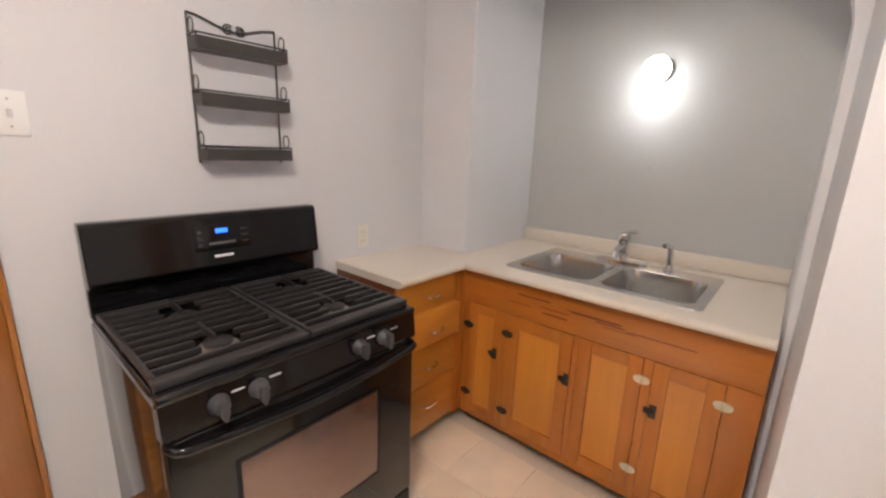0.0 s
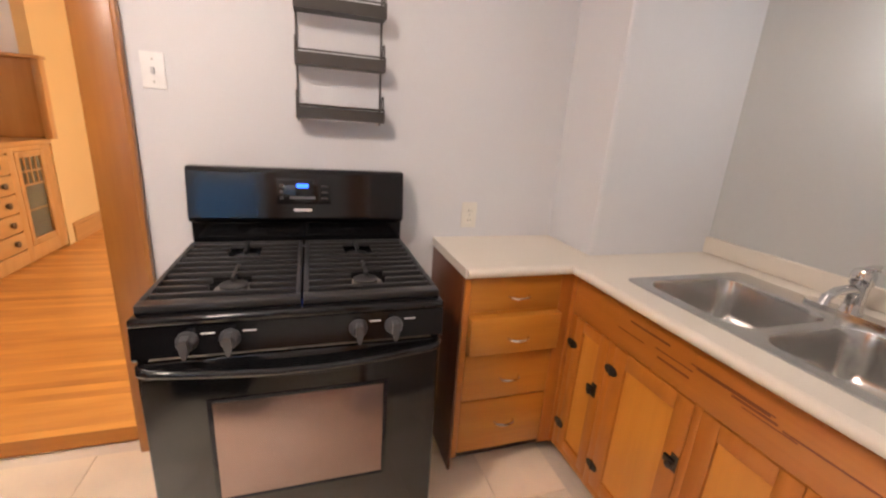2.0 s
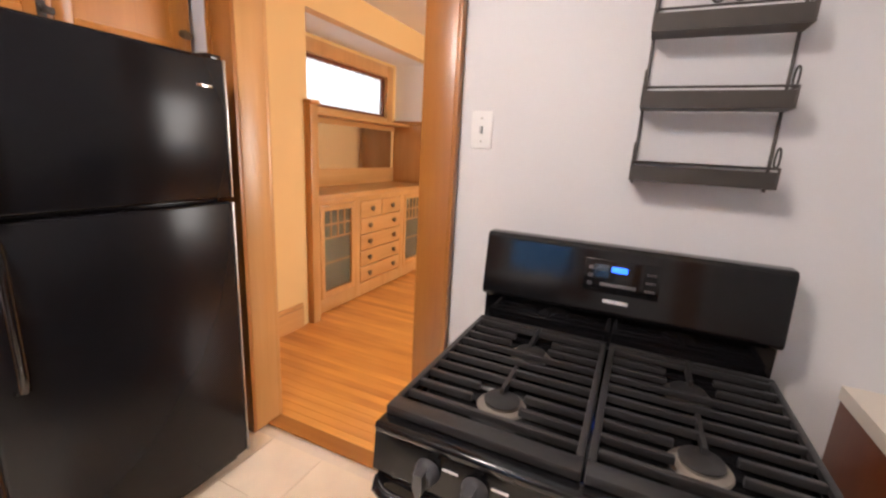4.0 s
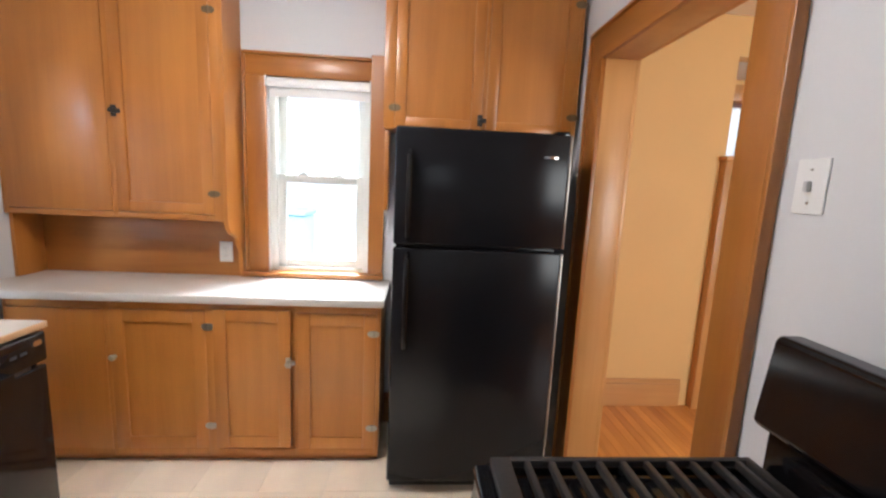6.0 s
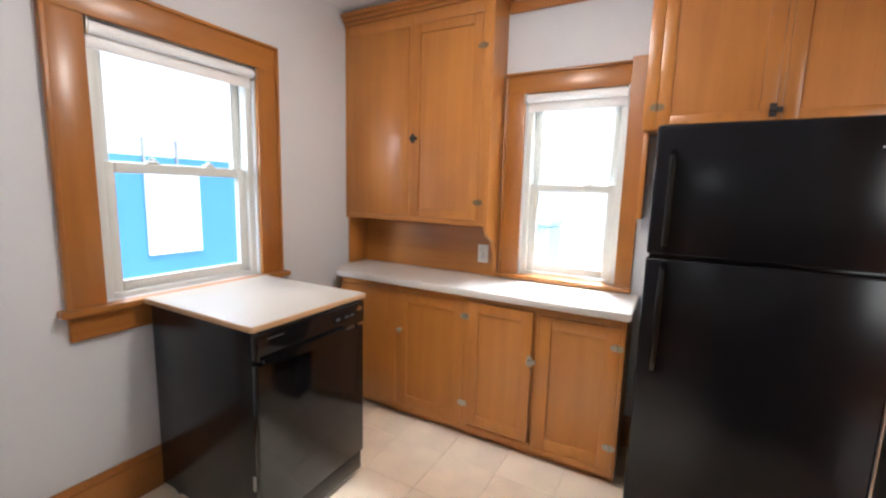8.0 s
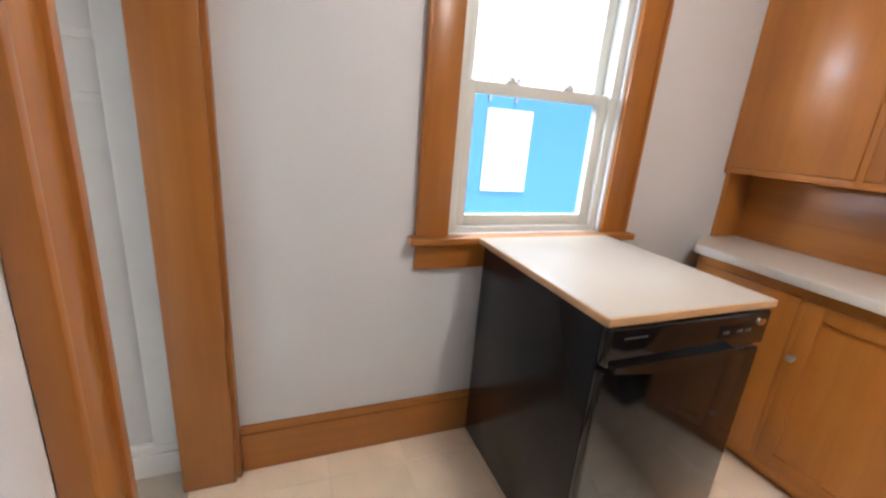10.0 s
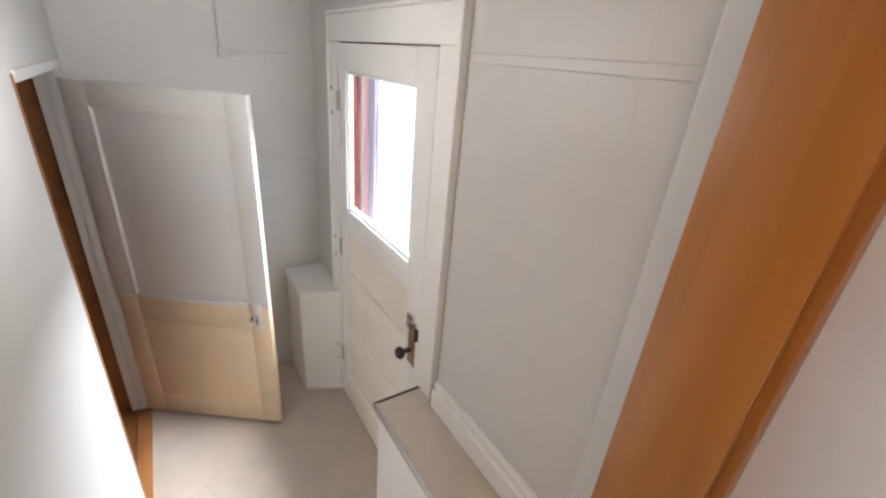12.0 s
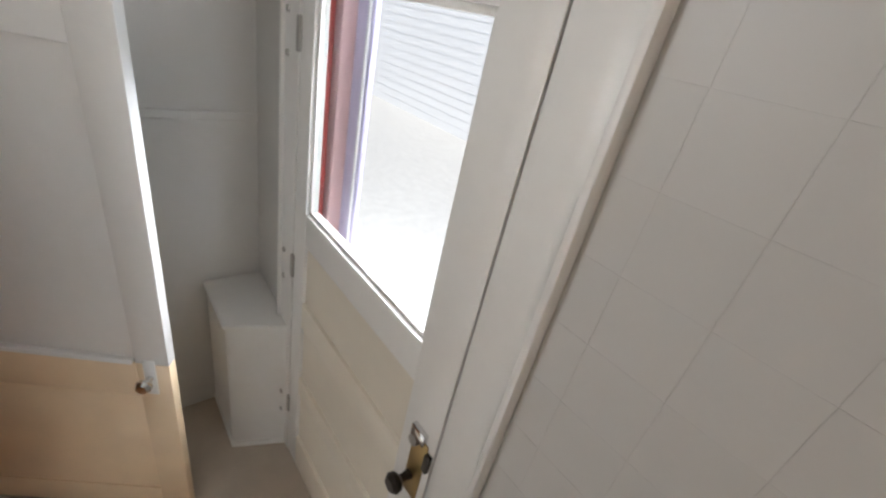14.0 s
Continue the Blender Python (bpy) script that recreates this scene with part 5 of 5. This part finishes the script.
for z in (0.85, -0.45):
    part("hinge", bx(B(), BX1 - 0.0225, BX1 - 0.0195, LN + 0.001, LN + 0.018, z - 0.045, z + 0.045, 0.001), NICKEL, c, "paint-worn butt hinge")
b = B(); bx(b, BX0 + 0.021, BX1 - 0.021, LN - 0.004, LN + 0.070, LZ - 0.004, LZ + 0.006, 0.002)
setting("trim_cellar_threshold", b, BASEWOOD, "stained wooden threshold of the cellar doorway", "trim")
ang = math.atan2(-0.690, -0.490)
cdoor = thing("cellar_door", (2.925, LN - 0.01, LZ), "white panelled cellar door standing open, cream below", "door")
cdoor["kind"] = "structure"
DW, DHT = 0.850, 1.972


def leafbox(bm, u0, u1, d0, d1, z0, z1, bev=0.003):
    """A box on the open door's leaf: u from the hinge, d out of its face."""
    bx(bm, u0, u1, -0.04 - d1, -0.04 - d0, z0, z1, bev)
    bmesh.ops.rotate(bm, verts=bm.verts, cent=(0, 0, 0), matrix=Matrix.Rotation(ang, 3, "Z"))
    bmesh.ops.translate(bm, verts=bm.verts, vec=(2.925, LN - 0.01, LZ))
    return bm


def many(boxes):
    bm = B()
    for a in boxes:
        bx(bm, a[0], a[1], -0.04 - a[3], -0.04 - a[2], a[4], a[5], 0.003)
    bmesh.ops.rotate(bm, verts=bm.verts, cent=(0, 0, 0), matrix=Matrix.Rotation(ang, 3, "Z"))
    bmesh.ops.translate(bm, verts=bm.verts, vec=(2.925, LN - 0.01, LZ))
    return bm


lf = part("leaf", many([(0, 0.11, -0.04, 0, 0.86, DHT), (DW - 0.11, DW, -0.04, 0, 0.86, DHT), (0.11, DW - 0.11, -0.04, 0, DHT - 0.12, DHT)]), WHITE, cdoor)
part("lower_rails", many([(0, 0.11, -0.04, 0, 0.012, 0.859), (DW - 0.11, DW, -0.04, 0, 0.012, 0.859), (0.11, DW - 0.11, -0.04, 0, 0.012, 0.14), (0.11, DW - 0.11, -0.04, 0, 0.70, 0.859)]), CREAM, lf, "cream lower half")
part("panel", leafbox(B(), 0.11, DW - 0.11, -0.03, -0.012, 0.86, DHT - 0.12), WHITE, lf)
part("panel", leafbox(B(), 0.11, DW - 0.11, -0.03, -0.005, 0.14, 0.70), CREAM, lf)
part("bead", many([(0.10, 0.118, -0.02, 0.006, 0.86, DHT - 0.11), (0.118, DW - 0.118, -0.02, 0.006, 0.855, 0.875)]), WHITE, lf)
part("lock_plate", leafbox(B(), DW - 0.085, DW - 0.045, 0, 0.004, 0.72, 0.88), WHITE, lf)
kn = turned(B(), (DW - 0.065, -0.04, 0.80), (0, -1, 0), [(0.012, 0), (0.010, 0.02), (0.024, 0.034), (0.027, 0.048), (0.018, 0.06)], 16)
bmesh.ops.rotate(kn, verts=kn.verts, cent=(0, 0, 0), matrix=Matrix.Rotation(ang, 3, "Z"))
bmesh.ops.translate(kn, verts=kn.verts, vec=(2.925, LN - 0.01, LZ))
part("door_knob", kn, CHROME, lf, "chrome door knob")
b = B(); bx(b, 1.96, 3.1, -0.92, -0.80, -2.2, H); setting("wall_cellar", b, BASEWOOD, "stained plank wall of the cellar stairs", "wall")
b = B(); bx(b, 1.96, 2.02, LN + 0.06, -0.92, -2.2, H); setting("wall_cellar_west", b, BASEWOOD, "stained plank wall of the cellar stairs", "wall")
b = B(); bx(b, LE + 0.0, LE + 0.14, LN, -0.80, -2.2, H); setting("wall_cellar_east", b, BASEWOOD, "stained plank wall of the cellar stairs", "wall")
for k in range(4):
    b = B(); bx(b, 2.02, LE, LN + 0.06 + 0.22 * k, LN + 0.30 + 0.22 * k, LZ - 0.05 - 0.19 * (k), LZ - 0.01 - 0.19 * k, 0.004)
    setting("floor_cellar_tread", b, BASEWOOD, "stained wooden cellar tread", "floor")

# ---------------------------------------------------------------- dining room buffet
BF = Face("x", -2.30, 1)
bf = thing("buffet", (-2.5, 2.17, 0), "golden oak built-in buffet with leaded glass doors and drawers", "buffet")
part("body", bx(B(), -2.755, -2.302, BY0 + 0.002, BY1 - 0.002, 0.10, 0.985, 0.004), OAK, bf)
part("plinth", bx(B(), -2.74, -2.31, BY0 + 0.02, BY1 - 0.02, 0.0, 0.10, 0.004), OAKY, bf)
part("counter", bx(B(), -2.755, -2.262, BY0 + 0.002, BY1 - 0.002, 0.986, 1.030, 0.008), OAKY, bf)
fr = B()
for u0, u1 in ((BY0 + 0.002, 1.30), (1.76, 1.84), (2.55, 2.63), (3.04, BY1 - 0.002)):
    BF.box(fr, u0, u1, 0.0, 0.02, 0.02, 0.985, 0.003)
BF.box(fr, 1.30, 3.04, 0.0, 0.0195, 0.02, 0.14, 0.003); BF.box(fr, 1.30, 3.04, 0.0, 0.0195, 0.945, 0.985, 0.003)
part("face_frame", fr, OAK, bf)
for u0, u1 in ((1.302, 1.758), (2.632, 3.038)):
    m = B()
    BF.box(m, u0, u0 + 0.05, 0.0, 0.024, 0.142, 0.943, 0.003); BF.box(m, u1 - 0.05, u1, 0.0, 0.024, 0.142, 0.943, 0.003)
    BF.box(m, u0 + 0.05, u1 - 0.05, 0.0, 0.024, 0.142, 0.20, 0.003); BF.box(m, u0 + 0.05, u1 - 0.05, 0.0, 0.024, 0.893, 0.943, 0.003)
    dr = part("door", m, OAK, bf, "leaded glass door")
    part("glass", BF.box(B(), u0 + 0.05, u1 - 0.05, 0.004, 0.008, 0.20, 0.893), CABGLASS, dr)
    # Flat sheet behind the glass; the cupboard's inner shade is in its colour.
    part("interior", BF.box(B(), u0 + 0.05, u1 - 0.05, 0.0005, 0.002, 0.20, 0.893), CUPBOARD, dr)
    for k in range(1, 4):
        u = u0 + 0.05 + (u1 - u0 - 0.1) * k / 4
        part("muntin", BF.box(B(), u - 0.006, u + 0.006, 0.008, 0.016, 0.66, 0.893), OAK, dr)
    for z in (0.66, 0.775):
        part("muntin", BF.box(B(), u0 + 0.05, u1 - 0.05, 0.008, 0.0165, z - 0.007, z + 0.007), OAK, dr)
    part("shelf_edge", BF.box(B(), u0 + 0.05, u1 - 0.05, 0.002, 0.0035, 0.43, 0.45), OAK, dr)
for k in range(5):
    z0 = 0.15 + 0.158 * k
    for ua, ub in (((1.845, 2.545),) if k < 4 else ((1.845, 2.19), (2.20, 2.545))):
        dw = part("drawer", BF.box(B(), ua, ub, 0.0, 0.024, z0, z0 + 0.148, 0.004), OAKY, bf)
        for u in ((1.98, 2.41) if ub - ua > 0.5 else ((ua + ub) / 2,)):
            turned_knob(dw, BF, u, z0 + 0.075, 0.024, DULL, 0.027)
for y in (BY0 + 0.002, BY1 - 0.03):
    part("side_panel", bx(B(), -2.755, -2.275, y, y + 0.028, 1.031, 1.71, 0.003), OAK, bf)
    part("post", bx(B(), -2.275, -2.215, y - 0.03, y + 0.05, 0.0 if y < 2 else 1.031, 1.71, 0.004), OAK, bf, "square oak post")
    part("post_cap", bx(B(), -2.755, -2.20, y - 0.04, y + 0.06, 1.711, 1.74, 0.005), OAKY, bf)
part("shelf", bx(B(), -2.755, -2.53, BY0 + 0.032, BY1 - 0.032, 1.67, 1.70, 0.004), OAKY, bf)
part("back_panel", bx(B(), -2.757, -2.74, BY0 + 0.032, BY1 - 0.032, 1.031, 1.20, 0.003), OAKY, bf)
part("mirror", bx(B(), -2.757, -2.745, BY0 + 0.10, BY1 - 0.10, 1.20, 1.62), MIRROR, bf, "old mirror under the shelf")
part("mirror_rail", bx(B(), -2.757, -2.735, BY0 + 0.032, BY1 - 0.032, 1.62, 1.67, 0.003), OAKY, bf)
bw = thing("window_buffet", (-2.76, 2.2, 1.76), "high window in an oak casing over the buffet", "window")
bw["kind"] = "structure"
BWF = Face("x", -2.76, 1)
m = B()
BWF.box(m, 1.33, 1.45, 0.0005, 0.03, 1.705, 2.32, 0.004); BWF.box(m, 2.95, 3.07, 0.0005, 0.03, 1.705, 2.32, 0.004)
BWF.box(m, 1.45, 2.95, 0.0005, 0.03, 2.20, 2.32, 0.004); BWF.box(m, 1.45, 2.95, 0.0005, 0.03, 1.705, 1.76, 0.004)
part("window_frame", m, OAK, bw)
m = B()
for u in (1.45, 2.91):
    BWF.box(m, u, u + 0.04, -0.05, -0.01, 1.76, 2.20, 0.003)
BWF.box(m, 1.45, 2.95, -0.05, -0.011, 2.165, 2.20, 0.003); BWF.box(m, 1.45, 2.95, -0.05, -0.011, 1.76, 1.79, 0.003)
part("sash", m, RUSSET, bw)
g = part("pane", BWF.box(B(), 1.45, 2.95, -0.032, -0.028, 1.78, 2.18), GLASS, bw); g.visible_shadow = False

m = B()
n = 90
rows = []
for k in range(n + 1):
    y = 1.47 + 1.46 * k / n
    d = 0.018 * math.sin(k * 0.9) + 0.006 * math.sin(k * 0.37)
    rows.append((m.verts.new((-2.80 + d, y, 1.775)), m.verts.new((-2.80 + d * 0.8, y, 2.19))))
for a, c in zip(rows, rows[1:]):
    m.faces.new((a[0], c[0], c[1], a[1]))
whole("sheer_curtain", m, sheer("sheer_white_cloth", (0.86, 0.86, 0.84)), "white gathered sheer curtain in the buffet window", "curtain")

# ---------------------------------------------------------------- outside
b = B(); slab(b, "z", -1.1, -1.0, -60, 60, -60, 60, [(-3.0, 3.2, -3.2, 5.4)])
setting("ground", b, GROUND, "pale concrete yard round the house", "ground")
nh = thing("neighbour_house", (-1.5, -6.0, -1.0), "blue sided neighbouring house with white window trim", "house")
m = B()
for k in range(21):
    bx(m, -7.0, 2.0, -6.02, -5.985, -1.0 + 0.13 * k, -0.8702 + 0.13 * k)
part("siding", m, SIDING, nh, "blue lap siding", smooth=False)
m = B()
for k in range(21, 36):
    bx(m, -7.0, 2.0, -6.02, -5.985, -1.0 + 0.13 * k, -0.8702 + 0.13 * k)
part("upper_siding", m, OUTWHITE, nh, "white lap siding", smooth=False)
part("wall", bx(B(), -7.0, 2.0, -10, -6.03, -1.0, 3.7), SIDING, nh, smooth=False)
part("roof", bx(B(), -7.4, 2.3, -10.3, -5.6, 3.7, 3.9), OUTWHITE, nh, smooth=False)
part("footing", bx(B(), -7.0, 2.0, -5.984, -5.94, -1.0, 0.20, 0.01), OUTWHITE, nh, "white foundation band", smooth=False)
for x0, x1, z0, z1 in ((-2.62, -2.02, 0.62, 1.58), (-5.2, -4.4, 0.62, 1.58)):
    part("window", bx(B(), x0, x1, -5.985, -5.94, z0, z1, 0.01), OUTWHITE, nh, "white window with trim", smooth=False)
for x in (-2.03, -2.38):
    part("post", bx(B(), x - 0.012, x + 0.012, -5.98, -5.95, 1.66, 1.93), POSTGREY, nh, "thin grey post on the wall")
storm = thing("storm_door", (2.0, -3.09, LZ), "storm door frame with a faded red jamb outside the back door", "door")
part("jamb", bx(B(), 2.458, 2.488, -3.10, -3.025, LZ, EZ1 - 0.002, 0.003), REDPAINT, storm, "faded red jamb")
part("stop", bx(B(), 2.405, 2.457, -3.10, -3.040, LZ, EZ1 - 0.002, 0.003), MAUVE, storm, "mauve-brown door stop")
part("bead", bx(B(), 2.318, 2.328, -3.086, -3.078, LZ + 0.3, EZ1 - 0.002, 0.002), OUTWHITE, storm, "thin white bead")
part("stile", bx(B(), 2.30, 2.404, -3.104, -3.085, LZ, EZ1 - 0.002, 0.003), LILAC, storm, "lilac-grey stile")
part("bottom_rail", bx(B(), EX0 + 0.002, 2.299, -3.104, -3.085, LZ, LZ + 0.3, 0.003), LILAC, storm)


def plain_house(name, x0, x1, y0, y1, h, label):
    """An added white sided building a few metres off."""
    ob = thing(name, ((x0 + x1) / 2, (y0 + y1) / 2, -1.0), label, "house")
    part("wall", bx(B(), x0, x1, y0, y1, -1.0, h), OUTWHITE, ob, smooth=False)
    m = B()
    k = 0
    while -1.0 + 0.2 * (k + 1) < h:
        bx(m, x0 - 0.015, x1 + 0.015, y0 - 0.015, y1 + 0.015, -1.0 + 0.2 * k, -0.82 + 0.2 * k)
        k += 1
    part("siding", m, OUTWHITE, ob, smooth=False)
    part("roof", prism(B(), [(y0 - 0.3, h), (y1 + 0.3, h), ((y0 + y1) / 2, h + 1.6)], "x", x0 - 0.3, x1 + 0.3), GROUND, ob, smooth=False)
    return ob


# Added buildings whose white stands in for the glare outside these openings.
plain_house("white_backdrop_side", -10.0, -6.2, -7.0, 4.5, 4.2, "added white sided building that fills the side window with brightness")
plain_house("white_backdrop_rear", 1.6, 13.0, -13.0, -9.0, 5.5, "added white sided building that fills the back door glass with brightness")
bin_ob = thing("wheeled_bin", (-5.6, -2.58, -1.0), "pale blue wheeled bin standing in the side yard", "bin")
part("body", bx(B(), -5.9, -5.3, -2.84, -2.32, -0.9, 0.98, 0.05), PALEBLUE, bin_ob)
part("lid", bx(B(), -5.93, -5.27, -2.86, -2.30, 0.982, 1.06, 0.025), PALEBLUE, bin_ob)
for y in (-2.78, -2.38):
    part("wheel", turned(B(), (-5.35, y - 0.03, -0.9), (0, 1, 0), [(0.1, 0), (0.1, 0.05)], 16), GREYPL, bin_ob)

# ---------------------------------------------------------------- floor tiles and boards
T = 0.305
fl = bpy.data.objects["floor"]
tm = mesh_of("tile", bx(B(), -T / 2 + 0.0012, T / 2 - 0.0012, -T / 2 + 0.0012, T / 2 - 0.0012, -0.006, 0.0, 0.0008, 1), TILE)
x = W + T / 2
while x < 1.15:
    y = -T / 2
    while y > S - T / 2:
        inside = (x > P - 0.1 and y < -1.5)
        if not inside:
            o = new("tile", tm)
            o.parent = fl
            o.location = (x, y, 0)
        y -= T
    x += T
b = B(); bx(b, P - 0.15, 0.70, S, -1.50, -0.004, -0.0012)
o = new("threshold", mesh_of("threshold", b, TILE)); o.parent = fl
bd = bpy.data.objects["floor_dining"]
ln = 4.6
bmh = mesh_of("board", bx(B(), -ln / 2, ln / 2, -0.0282, 0.0282, -0.008, 0.0, 0.001, 1), BOARD)
y = 0.15 + 0.028
while y < 5.0:
    o = new("board", bmh)
    o.parent = bd
    o.location = (-0.1, y, 0)
    y += 0.057
b = B(); bx(b, ND0, ND1, 0.06, 0.15, -0.001, 0.008, 0.003)
setting("trim_threshold", b, TRIMX, "worn wooden threshold", "trim")

# squares of the painted tile board beside the back door
TB = 0.1275
ws = bpy.data.objects["wall_stairwell_south"]
sq = mesh_of("tile", bx(B(), -TB / 2 + 0.0003, TB / 2 - 0.0003, 0.0, 0.0006, -TB / 2 + 0.0003, TB / 2 - 0.0003, 0.0003, 1), BOARDTILE)
for k in range(6):
    for q in range(18):
        z = 1.2055 + TB * (q - 8.5)
        if z > 0.13 + TB / 2:
            o = new("tile", sq)
            o.parent = ws
            o.location = (1.2025 + TB * (k - 3.5), LS + 0.0002, z)
            o.rotation_euler = (0.0, radians(((k * 7 + q * 3) % 5 - 2) * 0.03), 0.0)
